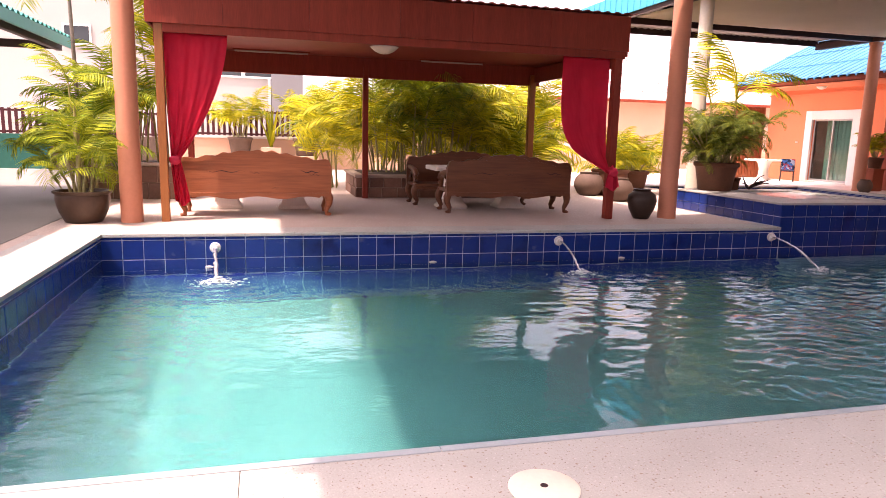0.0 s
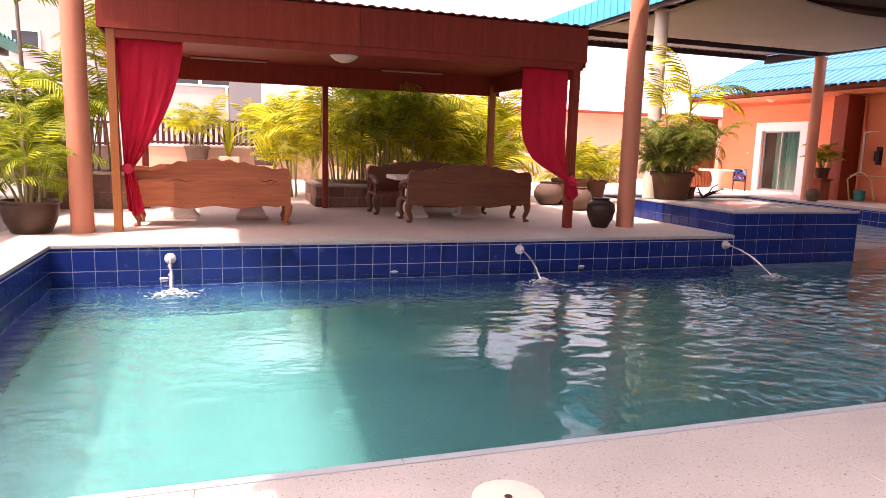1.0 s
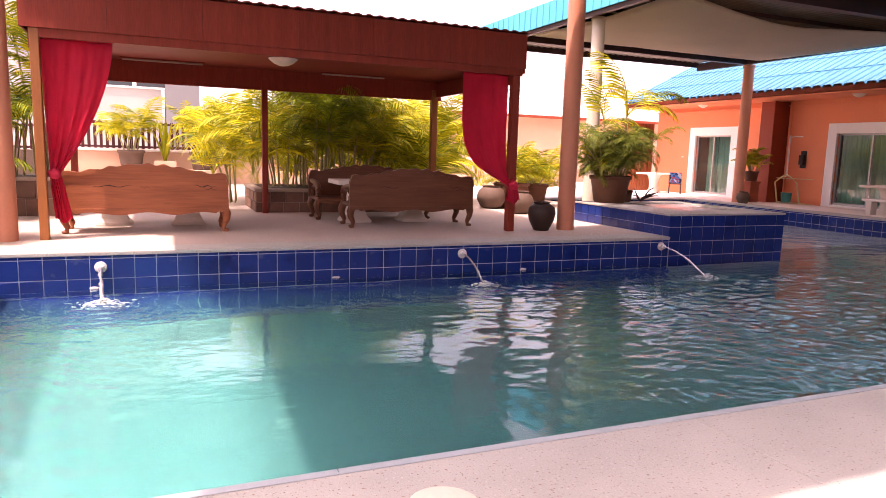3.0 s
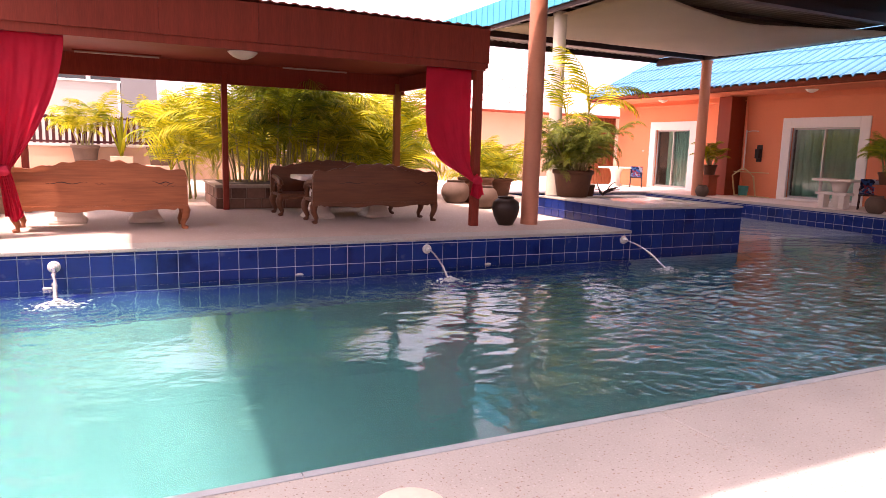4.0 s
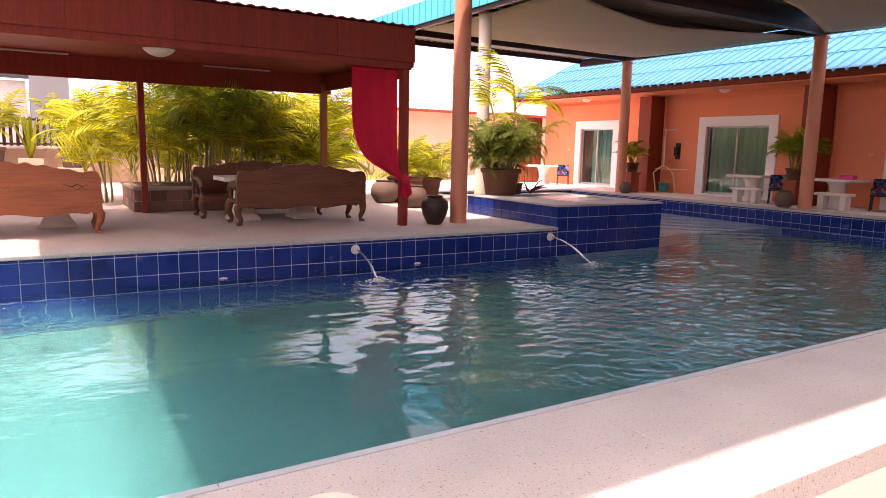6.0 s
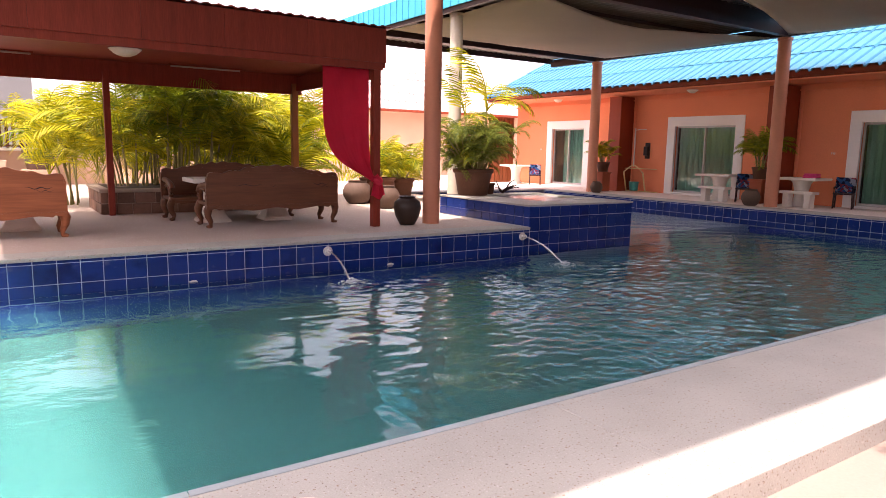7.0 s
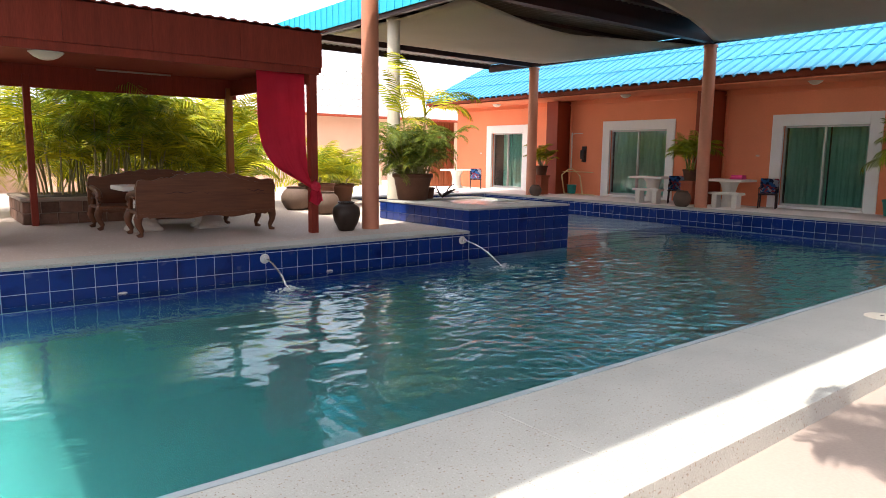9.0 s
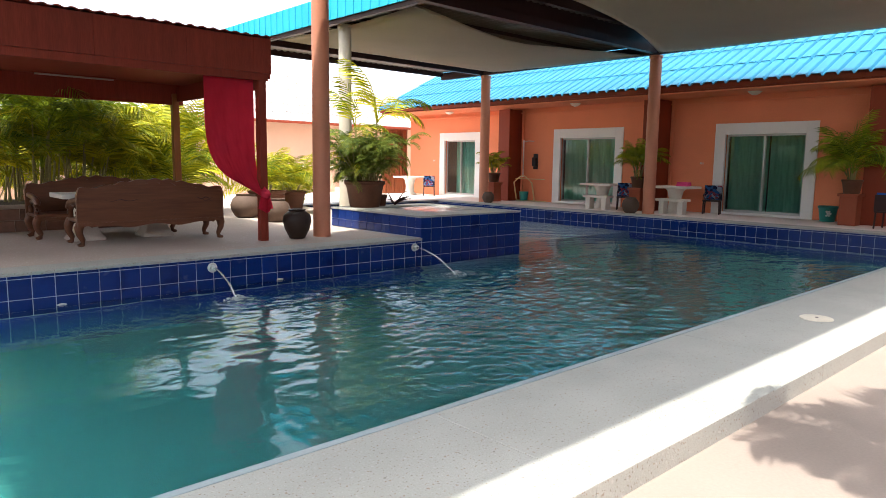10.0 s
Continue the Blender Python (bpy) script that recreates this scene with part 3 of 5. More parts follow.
# ---- big canopy over the pool ----
CX0, CX1, CY1, CZ = 9.80, 17.43, 8.72, 4.06
can = thing("pool_canopy", (0, 0, 0), "steel canopy with blue fascia and dark corrugated underside", "canopy")
part("roof_sheet", corrugated(CX0, CX1, 0.9, CY1, CZ + 0.14, CZ + 0.14, 0.20, 0.022), M_METALUNDER, can, "corrugated metal roof sheet")
part("main_roof_sheet", corrugated(0.17, CX1, -7.25, 0.899, CZ + 0.36, CZ + 0.36, 0.20, 0.022), M_METALUNDER, can, "corrugated metal roof sheet")
for n, a, b, m in (("blue_fascia", (CX0 - 0.03, 0.9, CZ - 0.02), (CX0, CY1, CZ + 0.46), M_BLUEFASCIA_LIT),
                   ("far_fascia", (CX0, CY1, CZ - 0.02), (CX1, CY1 + 0.03, CZ + 0.20), M_BEAM),
                   ("villa_fascia", (CX1, -7.3, CZ - 0.05), (CX1 + 0.03, CY1, CZ + 0.12), M_BEAM),
                   ("edge_beam", (CX0 + 0.02, 0.95, CZ - 0.10), (CX0 + 0.12, CY1 - 0.05, CZ + 0.05), M_BEAM),
                   ("edge_beam", (CX1 - 0.14, -7.2, CZ - 0.13), (CX1 - 0.002, CY1 - 0.05, CZ + 0.04), M_BEAM),
                   ("cross_beam", (CX0 + 0.12, 6.72, CZ - 0.13), (CX1 - 0.141, 6.88, CZ + 0.02), M_BEAM),
                   ("cross_beam", (0.19, 0.70, CZ - 0.13), (CX1 - 0.141, 0.86, CZ + 0.04), M_BEAM),
                   ("step_board", (0.19, 0.861, CZ - 0.05), (CX1 - 0.141, 0.895, CZ + 0.42), M_BEAM),
                   ("cross_beam", (0.19, -5.1, CZ - 0.13), (CX1 - 0.141, -4.95, CZ + 0.04), M_BEAM),
                   ("cross_beam", (CX0 + 0.12, 3.7, CZ - 0.08), (CX1 - 0.141, 3.78, CZ + 0.04), M_BEAM)):
    part(n, boxes((a, b), bevel=0.005), m, can)
for k in range(29):
    y = 0.96 + k * 0.272
    part("fascia_rib", boxes(((CX0 - 0.045, y, CZ - 0.015), (CX0 - 0.0305, y + 0.035, CZ + 0.455))), M_BLUEFASCIA_LIT, can)
for k in range(7):
    y = -6.6 + k * 2.2
    if y < 0.5:
        part("purlin", boxes(((0.19, y, CZ + 0.10), (CX1 - 0.15, y + 0.05, CZ + 0.32))), M_BEAM, can)
for k in range(7):
    y = 1.4 + k * 1.06
    part("purlin", boxes(((CX0 + 0.13, y, CZ + 0.04), (CX1 - 0.15, y + 0.04, CZ + 0.115))), M_BEAM, can)


def sail(corners, sag, pulls, label):
    """A cloth pinned at four corners, edges drawn in, belly hanging."""
    n = 22
    a, b, c, d = (Vector(p) for p in corners)
    mid = (a + b + c + d) / 4
    bm = bmesh.new()
    g = []
    for j in range(n + 1):
        v = j / n
        row = []
        for i in range(n + 1):
            u = i / n
            p = (a * (1 - u) + b * u) * (1 - v) + (d * (1 - u) + c * u) * v
            edges = (4 * u * (1 - u) * (1 - v) ** 3, 4 * v * (1 - v) * u ** 3, 4 * u * (1 - u) * v ** 3, 4 * v * (1 - v) * (1 - u) ** 3)
            e = max(edges)
            p = p + (mid - p) * max(pull * k for pull, k in zip(pulls, edges))
            p.z -= sag * 16 * u * (1 - u) * v * (1 - v) * 0.75 + sag * 0.25 * e
            p.z += 0.012 * noise.noise(p * 1.7)
            row.append(bm.verts.new(p))
        g.append(row)
    for r, s in zip(g, g[1:]):
        for i in range(n):
            bm.faces.new((r[i], r[i + 1], s[i + 1], s[i]))
    bmesh.ops.solidify(bm, geom=bm.faces[:], thickness=0.004)
    t = thing("shade_sail", (0, 0, 0), label, "shade sail", group="shade sails")
    smooth(part("cloth", bm, M_SAIL, t), 180)
    for p in (a, b, c, d):
        out = Vector((0.12 if p.x > mid.x else -0.1, 0.06 if p.y > mid.y else -0.06, 0.06))
        part("tie_rope", tube([p, p + out], 0.008, 6), M_BEAM, t)


sail(((9.95, 1.2, 3.98), (17.35, 1.15, 3.95), (17.35, 6.3, 3.98), (9.95, 6.3, 4.0)), 0.15, (0.40, 0.03, 0.06, 0.04), "sagging off-white cloth hung under the canopy")
sail(((9.95, -5.8, 3.98), (17.35, -5.8, 3.95), (17.35, 0.75, 3.95), (9.95, -1.2, 3.98)), 0.25, (0.10, 0.05, 0.16, 0.12), "sagging off-white cloth hung under the canopy")

# ---- villas ----
WX = 19.25
DOORS = ((8.68, 10.84), (2.87, 5.42), (-2.38, 0.11), (-7.9, -5.45))
wall_spans = []
edge = 12.6
for y0, y1 in DOORS:
    wall_spans.append((y1 - 0.25, edge))
    edge = y0 + 0.25
wall_spans.append((-12.0, edge))
specs = [((WX, a, -0.2), (WX + 0.2, b, 3.3)) for a, b in wall_spans] + [((WX, y0 + 0.25, 2.06), (WX + 0.2, y1 - 0.25, 3.3)) for y0, y1 in DOORS]
villa = thing("villa_row", (0, 0, 0), "row of orange-pink rendered villas with blue corrugated roofing", "building")
for a, b in specs:
    part("wall", boxes((a, b)), M_VILLA, villa)
part("end_wall", boxes(((WX + 0.2, 12.4, -0.2), (25.5, 12.6, 3.3))), M_VILLA, villa)
part("back_wall", boxes(((25.3, -12.0, -0.2), (25.5, 12.39, 3.3))), M_VILLA, villa)
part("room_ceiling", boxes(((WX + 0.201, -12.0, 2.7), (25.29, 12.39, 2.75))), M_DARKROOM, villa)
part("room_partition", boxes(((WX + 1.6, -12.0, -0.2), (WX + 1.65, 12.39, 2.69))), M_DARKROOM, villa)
for y in (6.78, 1.40, -4.02):
    part("pier", boxes(((WX - 0.62, y, -0.2), (WX - 0.001, y + 0.48, 2.98)), bevel=0.006), M_VILLADARK, villa, "dark red painted pier between two units")
    smooth(part("drain_pipe", tube([(WX - 0.07, y - 0.1, 0.0), (WX - 0.07, y - 0.1, 2.98)], 0.03, 10), M_VILLA, villa))
part("soffit", boxes(((17.98, -12.0, 3.02), (WX - 0.001, 12.9, 3.05))), M_VILLA, villa)
part("eave_board", boxes(((17.94, -12.0, 3.09), (17.979, 12.9, 3.185)), bevel=0.004), M_VILLADARK, villa)
part("eave_closure", boxes(((18.05, -12.0, 3.051), (18.08, 12.9, 3.262))), M_VILLADARK, villa)
part("ledge", boxes(((WX - 0.06, -12.0, 2.86), (WX - 0.0015, 12.6, 2.9))), M_VILLA, villa)
SL = 0.50
for k in range(4):
    x0 = 17.84 + k * 1.06
    part("roof_sheet", corrugated(x0, x0 + 1.16, -12.2, 13.0, 3.17 + k * 1.06 * SL + 0.028, 3.17 + (k * 1.06 + 1.16) * SL, 0.30, 0.05, 0.01, "x", grooved=True), M_BLUEROOF, villa, "blue corrugated roof sheet")
part("roof_ridge", tube([(22.05, -12.2, 5.28), (22.05, 13.0, 5.28)], 0.10, 12), M_BLUEROOF, villa)
part("roof_back", corrugated(22.05, 26.0, -12.2, 13.0, 5.24, 3.25, 0.26, 0.032, 0.01, "x"), M_BLUEROOF, villa)


def sliding_door(n, y0, y1):
    """A glazed two-leaf sliding door with a wide white surround, curtains behind."""
    d = thing("door_%d" % n, (0, 0, 0), "white-framed sliding glass door with green curtains behind", "sliding door", group="villa doors", kind="structure")
    o0, o1 = y0 + 0.27, y1 - 0.27
    for nm, a, b in (("jamb", (WX - 0.03, y0, 0.0), (WX + 0.05, o0, 2.32)), ("jamb", (WX - 0.03, o1, 0.0), (WX + 0.05, y1, 2.32)),
                     ("head", (WX - 0.03, o0, 2.04), (WX + 0.05, o1, 2.32)), ("threshold", (WX - 0.05, o0, 0.0), (WX + 0.12, o1, 0.06))):
        part(nm, boxes((a, b), bevel=0.008), M_WHITE, d)
    mid = (o0 + o1) / 2
    for a, b, x in ((o0, mid + 0.03, WX + 0.06), (mid - 0.03, o1, WX + 0.095)):
        leaf = part("leaf", boxes(((x, a, 0.06), (x + 0.03, a + 0.045, 2.04)), ((x, b - 0.045, 0.06), (x + 0.03, b, 2.04)), ((x, a + 0.045, 0.06), (x + 0.03, b - 0.045, 0.12)), ((x, a + 0.045, 1.99), (x + 0.03, b - 0.045, 2.04)), bevel=0.003), M_ALU, d)
        pane = part("pane", boxes(((x + 0.012, a + 0.045, 0.12), (x + 0.018, b - 0.045, 1.99))), M_GLASS, leaf)
        pane.visible_shadow = False
    for a, b in ((o0 - 0.02, mid + 0.35 if n == 2 else mid - 0.1), (mid - 0.05, o1 - (0.45 if n == 1 else 0.05))):
        bm = bmesh.new()
        q = int((b - a) / 0.015)
        r0 = [bm.verts.new((WX + 0.22 + 0.035 * math.sin(i * 0.62) + 0.012 * math.sin(i * 1.7), a + (b - a) * i / q, 0.03)) for i in range(q + 1)]
        r1 = [bm.verts.new((WX + 0.22 + 0.025 * math.sin(i * 0.62), a + (b - a) * i / q, 2.10)) for i in range(q + 1)]
        for i in range(q):
            bm.faces.new((r0[i], r0[i + 1], r1[i + 1], r1[i]))
        bmesh.ops.solidify(bm, geom=bm.faces[:], thickness=0.004)
        smooth(part("curtain_panel", bm, M_GREENCURT, d), 180)


for i, (y0, y1) in enumerate(DOORS):
    sliding_door(i + 1, y0, y1)
for y in (9.65, 4.16, -1.1, -6.6):
    ceiling_lamp(pose(18.6, y, 3.019) @ Matrix.Diagonal((0.72, 0.72, 0.85, 1)), "villa eave lamps")
slab("screen_door", (17.9, 12.61, 0.0), (19.1, 12.68, 2.5), M_ORANGEDOOR, "closed orange slatted timber door", "door", bevel=0.01)
for i in range(9):
    part("slat", boxes(((17.93 + i * 0.13, 12.585, 0.05), (18.03 + i * 0.13, 12.609, 2.45)), bevel=0.004), M_ORANGEDOOR, bpy.data.objects["screen_door"])

# ---- surroundings at the back ----
slab("wall_back", (-1.0, 14.6, -0.2), (17.0, 14.85, 0.95), M_PALEPINK, "low pale pink garden wall", "wall", bevel=0.01)
slab("wall_back_cap", (-1.05, 14.55, 0.951), (17.0, 14.9, 1.03), M_STONE, "pale stone cap on the garden wall", "wall cap", bevel=0.01)


def far_house():
    h = thing("far_house", (0, 0, 0), "far pink house with a pale tiled roof", "house")
    part("wall", boxes(((10.5, 19.0, -0.2), (26.0, 24.0, 3.0))), M_PALEPINK, h)
    for k in range(8):
        part("roof_course", corrugated(9.9, 26.6, 18.3 + k * 0.8, 19.16 + k * 0.8, 2.95 + k * 0.42 + 0.03, 2.95 + (k + 1) * 0.42, 0.3, 0.035, 0.02, "y"), M_PALEROOF, h)
    for k in range(5):
        part("vent_slot", boxes(((13.0 + k * 0.16, 18.96, 2.1), (13.09 + k * 0.16, 18.999, 2.4))), M_VILLADARK, h)
    part("gutter", boxes(((9.9, 18.2, 2.84), (26.6, 18.29, 2.95)), bevel=0.01), M_VILLADARK, h)


far_house()

# unseen plain walls behind the camera and at the side, added to block skylight
slab("wall_behind", (-14.0, -13.2, -0.2), (19.2, -13.0, 3.6), M_PALEPINK, "unseen pale pink wall added to hold back skylight", "wall", bevel=0.01)
slab("wall_near_side", (9.0, -9.0, -0.2), (19.2, -8.8, 3.6), M_VILLADARK, "unseen dark red wall added to darken the villa front", "wall", bevel=0.01)
slab("wall_side", (-12.2, -13.0, -0.2), (-12.0, 12.8, 2.2), M_PALEPINK, "unseen pale pink side wall added to hold back skylight", "wall", bevel=0.01)


# ---- pavilion furniture ----
def ribbon(profile_lo, profile_hi, y0, y1, bm=None):
    """A board standing in the xz plane between two outlines of equal count, with thickness in y."""
    bm = bm or bmesh.new()
    n = len(profile_lo)
    lay = []
    for y in (y0, y1):
        lay.append(([bm.verts.new((x, y, z)) for x, z in profile_lo], [bm.verts.new((x, y, z)) for x, z in profile_hi]))
    (a, b), (c, d) = lay
    for i in range(n - 1):
        bm.faces.new((a[i], a[i + 1], b[i + 1], b[i]))
        bm.faces.new((c[i], d[i], d[i + 1], c[i + 1]))
        bm.faces.new((b[i], b[i + 1], d[i + 1], d[i]))
        bm.faces.new((a[i], c[i], c[i + 1], a[i + 1]))
    bm.faces.new((a[0], b[0], d[0], c[0]))
    bm.faces.new((a[-1], c[-1], d[-1], b[-1]))
    return bm


def carved_sofa(m, label, wood, wide=2.08):
    """A carved hardwood settee: waved crest, plain back boards, cabriole legs, scrolled arms. Back along y=0, seat towards +y."""
    s = thing("carved_sofa", m, label, "sofa", group="pavilion sofas")
    h = wide / 2
    n = 60
    crest, low, mid = [], [], []
    for i in range(n + 1):
        x = -h + wide * i / n
        u = abs(x) / h
        if u < 0.58:
            z = 0.850 + 0.075 * math.cos(u / 0.58 * math.pi / 2) + 0.011 * math.cos(u * 30) + 0.006 * math.sin(x * 37)
        else:
            e = (u - 0.58) / 0.42
            z = 0.836 - 0.035 * e + 0.020 * math.sin(e * 3.1 * math.pi) * (1 - 0.5 * e) - 0.09 * max(0.0, (e - 0.90) / 0.10) ** 2
        crest.append((x, z))
        mid.append((x, z - 0.055 - 0.01 * math.cos(u * 19)))
        low.append((x, 0.325))
    back = ribbon(low, mid, -0.025, 0.02)
    part("backrest", back, wood, s)
    smooth(part("crest_rail", ribbon(mid, crest, -0.045, 0.035), wood, s), 50)
    apron_lo = [(x, 0.262 + 0.018 * math.cos(x / h * 9.4) + (0.03 if abs(x) > h * 0.86 else 0)) for x, _ in crest]
    apron_hi = [(x, 0.324) for x, _ in crest]
    part("back_apron", ribbon(apron_lo, apron_hi, -0.04, 0.03), wood, s)
    part("front_apron", ribbon(apron_lo, apron_hi, 0.58, 0.63), wood, s)
    part("seat", boxes(((-h + 0.02, 0.021, 0.325), (h - 0.02, 0.64, 0.375)), bevel=0.012), wood, s)
    for sx in (-1, 1):
        for y in (0.03, 0.58):
            x = sx * (h - 0.06)
            pts = [(x, y, 0.34), (x + sx * 0.035, y, 0.25), (x + sx * 0.03, y, 0.17), (x - sx * 0.012, y, 0.08), (x - sx * 0.002, y, 0.03), (x + sx * 0.045, y, 0.0)]
            smooth(part("leg", tube(pts, [0.06, 0.062, 0.047, 0.036, 0.034, 0.040], 10), wood, s), 60)
        x = sx * (h - 0.05)
        arm = [(x, 0.03, 0.64), (x, 0.20, 0.63), (x, 0.42, 0.60), (x, 0.56, 0.57), (x, 0.63, 0.51), (x, 0.62, 0.45), (x, 0.57, 0.43), (x, 0.54, 0.47)]
        smooth(part("arm", tube(arm, [0.04, 0.042, 0.045, 0.045, 0.04, 0.034, 0.028, 0.02], 10), wood, s), 60)
        arch = [(x, 0.12, 0.37), (x, 0.13, 0.47), (x, 0.20, 0.545), (x, 0.32, 0.57), (x, 0.43, 0.545), (x, 0.50, 0.47), (x, 0.51, 0.37)]
        smooth(part("arm_arch", tube(arch, 0.034, 8, flat=0.7), wood, s), 60)
    part("bottom_moulding", boxes(((-h + 0.01, -0.034, 0.316), (h - 0.01, -0.0255, 0.334)), bevel=0.003), wood, s)
    for x, z, w, thick in ((-0.42, 0.63, 0.52, 0.011), (-0.02, 0.615, 0.14, 0.006), (0.74, 0.64, 0.30, 0.016), (0.80, 0.60, 0.20, 0.008), (0.25, 0.40, 0.10, 0.006)):
        lo = [(x + w * (q / 12 - 0.5), z + 0.012 * math.sin(q * 1.1 + x * 9) - thick * math.sin(math.pi * q / 12) * (0.5 + 0.5 * abs(math.sin(q * 2.3)))) for q in range(13)]
        hi = [(p[0], z + 0.012 * math.sin(q * 1.1 + x * 9) + 0.0008) for q, p in enumerate(lo)]
        part("split", ribbon(lo, hi, -0.0262, -0.0245), M_DARKWOOD, s, "dark split in the board")
    return s


carved_sofa(pose(1.69, 1.70, 0), "carved reddish hardwood sofa with a waved crest and cracked back boards", M_TEAK)
carved_sofa(pose(5.56, 1.90, 0), "carved hardwood sofa with a waved crest, shade in its colour, beside a stone table", M_TEAK_SHADED)
carved_sofa(pose(5.30, 3.74, 0, 0, 0, 180), "carved hardwood sofa facing the pool across a stone table, shade in its colour", M_TEAK_SHADED)


def stone_table(x, y, w, d, h):
    t = thing("stone_table", (x, y, 0), "cream cast-stone table on two flared feet between sofas", "table", group="pavilion tables")
    part("tabletop", boxes(((-w / 2, -d / 2, h - 0.07), (w / 2, d / 2, h)), bevel=0.015), M_STONE, t)
    for sx in (-1, 1):
        cx = sx * w * 0.29
        bm = bmesh.new()
        prof = [(0.24, 0.0), (0.24, 0.04), (0.19, 0.09), (0.13, 0.24), (0.12, h - 0.15), (0.20, h - 0.071)]
        rings = []
        for r, z in prof:
            rings.append([bm.verts.new((cx + a * r, b * r * 0.9, z)) for a, b in ((-1, -1), (1, -1), (1, 1), (-1, 1))])
        for p, q in zip(rings, rings[1:]):
            for i in range(4):
                bm.faces.new((p[i], p[(i + 1) % 4], q[(i + 1) % 4], q[i]))
        bm.faces.new(rings[0][::-1])
        bm.faces.new(rings[-1])
        bmesh.ops.bevel(bm, geom=bm.edges[:], offset=0.01, segments=2, affect="EDGES")
        part("foot", bm, M_STONE, t)


stone_table(1.72, 2.75, 1.75, 0.75, 0.70)
stone_table(5.35, 2.80, 1.75, 0.75, 0.70)

# ---- plants ----
def frond_mesh(name, length, rise, droop, n, leaf, wide, material, seed):
    """One feather leaf: an arched midrib with narrow bent leaflets in two ranks, along +x."""
    rng = random.Random(seed)
    bm = bmesh.new()
    pts = []
    a = radians(rise)
    p = Vector((0, 0, 0))
    k = 12
    for i in range(k + 1):
        pts.append(p.copy())
        p = p + Vector((math.cos(a), 0, math.sin(a))) * (length / k)
        a -= radians(droop) / k * (0.5 + i / k)
    tube(pts, [0.011 * (1 - 0.85 * i / k) for i in range(k + 1)], 4, bm)
    for i in range(n):
        u = 0.2 + 0.8 * (i + 0.5) / n
        f = u * k
        j = min(int(f), k - 1)
        base = pts[j].lerp(pts[j + 1], f - j)
        fwd = (pts[j + 1] - pts[j]).normalized()
        ln = leaf * (0.35 + 0.75 * math.sin(math.pi * (0.12 + 0.83 * u) ** 0.9)) * rng.uniform(0.85, 1.12)
        for sd in (-1, 1):
            side = Vector((0, sd, 0))
            up = fwd.cross(Vector((0, 1, 0))) * -1
            d = (side * 0.78 + fwd * (0.45 + 0.5 * u) + up * rng.uniform(0.20, 0.36)).normalized()
            sag = rng.uniform(0.18, 0.36)
            w = fwd * (wide * rng.uniform(0.8, 1.1))
            q0, q1, q2 = base, base + d * ln * 0.5 + Vector((0, 0, -sag * ln * 0.18)), base + d * ln + Vector((0, 0, -sag * ln * 0.75))
            vs = [bm.verts.new(v) for v in (q0 - w * 0.25, q0 + w * 0.25, q1 + w * 0.5, q1 - w * 0.5, q2)]
            bm.faces.new(vs[:4])
            bm.faces.new((vs[3], vs[2], vs[4]))
    me = bpy.data.meshes.new(name)
    bm.to_mesh(me)
    bm.free()
    me.materials.append(material)
    return me


FRONDS = {}
LOW_ARCHES = ((55, 125), (42, 115), (62, 140), (32, 95), (52, 105), (70, 130))
ARCHES = ((74, 100), (66, 125), (80, 85), (60, 105), (72, 145), (82, 65))
# broad: leaflets widened to cast a clear shadow from the unseen palm
for key, material, count, leaf_length, leaf_width in (("green", M_LEAF, 16, 0.34, 0.029), ("gold", M_LEAFGOLD, 15, 0.34, 0.030), ("dark", M_LEAFDARK, 19, 0.28, 0.027), ("broad", M_LEAFDARK, 11, 0.42, 0.085)):
    FRONDS[key] = [frond_mesh("frond", 1.0, rise, droop, count, leaf_length, leaf_width, material, i) for i, (rise, droop) in enumerate(LOW_ARCHES if key == "dark" else ARCHES)]


def palm(x, y, z, label, kind, tall, canes, per, size, spread, seed, lean=0.12, category="palm", trunk=0.0):
    """A clump of canes, each with a tuft of feather leaves. tall: height of the cane tops; size: leaf length."""
    rng = random.Random(seed)
    t = thing("palm", (x, y, z), label, category, group="garden palms")
    for c in range(canes):
        ang, rad = rng.uniform(0, 6.283), spread * math.sqrt(rng.random())
        bx, by = rad * math.cos(ang), rad * math.sin(ang)
        h = tall * rng.uniform(0.28, 1.0) if canes > 1 else tall
        tx, ty = bx * (1 + 1.2 * lean * 5) + rng.uniform(-1, 1) * lean * h, by * (1 + 1.2 * lean * 5) + rng.uniform(-1, 1) * lean * h
        r = trunk or rng.uniform(0.012, 0.022)
        if h > 0.05:
            pts = [(bx + (tx - bx) * s ** 1.5, by + (ty - by) * s ** 1.5, h * s) for s in (0, 0.33, 0.66, 1.0)]
            smooth(part("cane" if not trunk else "trunk", tube(pts, [r * 1.2, r, r * 0.95, r * 0.8], 7), M_STEM if not trunk else M_TRUNK, t), 80)
        for k in range(per):
            f = new("frond", rng.choice(FRONDS[kind]))
            f.parent = t
            sc = size * rng.uniform(0.7, 1.15)
            yaw = math.degrees(ang) * (0.5 if canes > 1 else 0) + k * 137.5 + rng.uniform(-25, 25)
            f.matrix_basis = pose(tx, ty, h * (0.93 + 0.07 * rng.random()), rng.uniform(-14, 14), rng.uniform(-20, 34), yaw) @ Matrix.Diagonal((sc, sc, sc, 1))
    return t


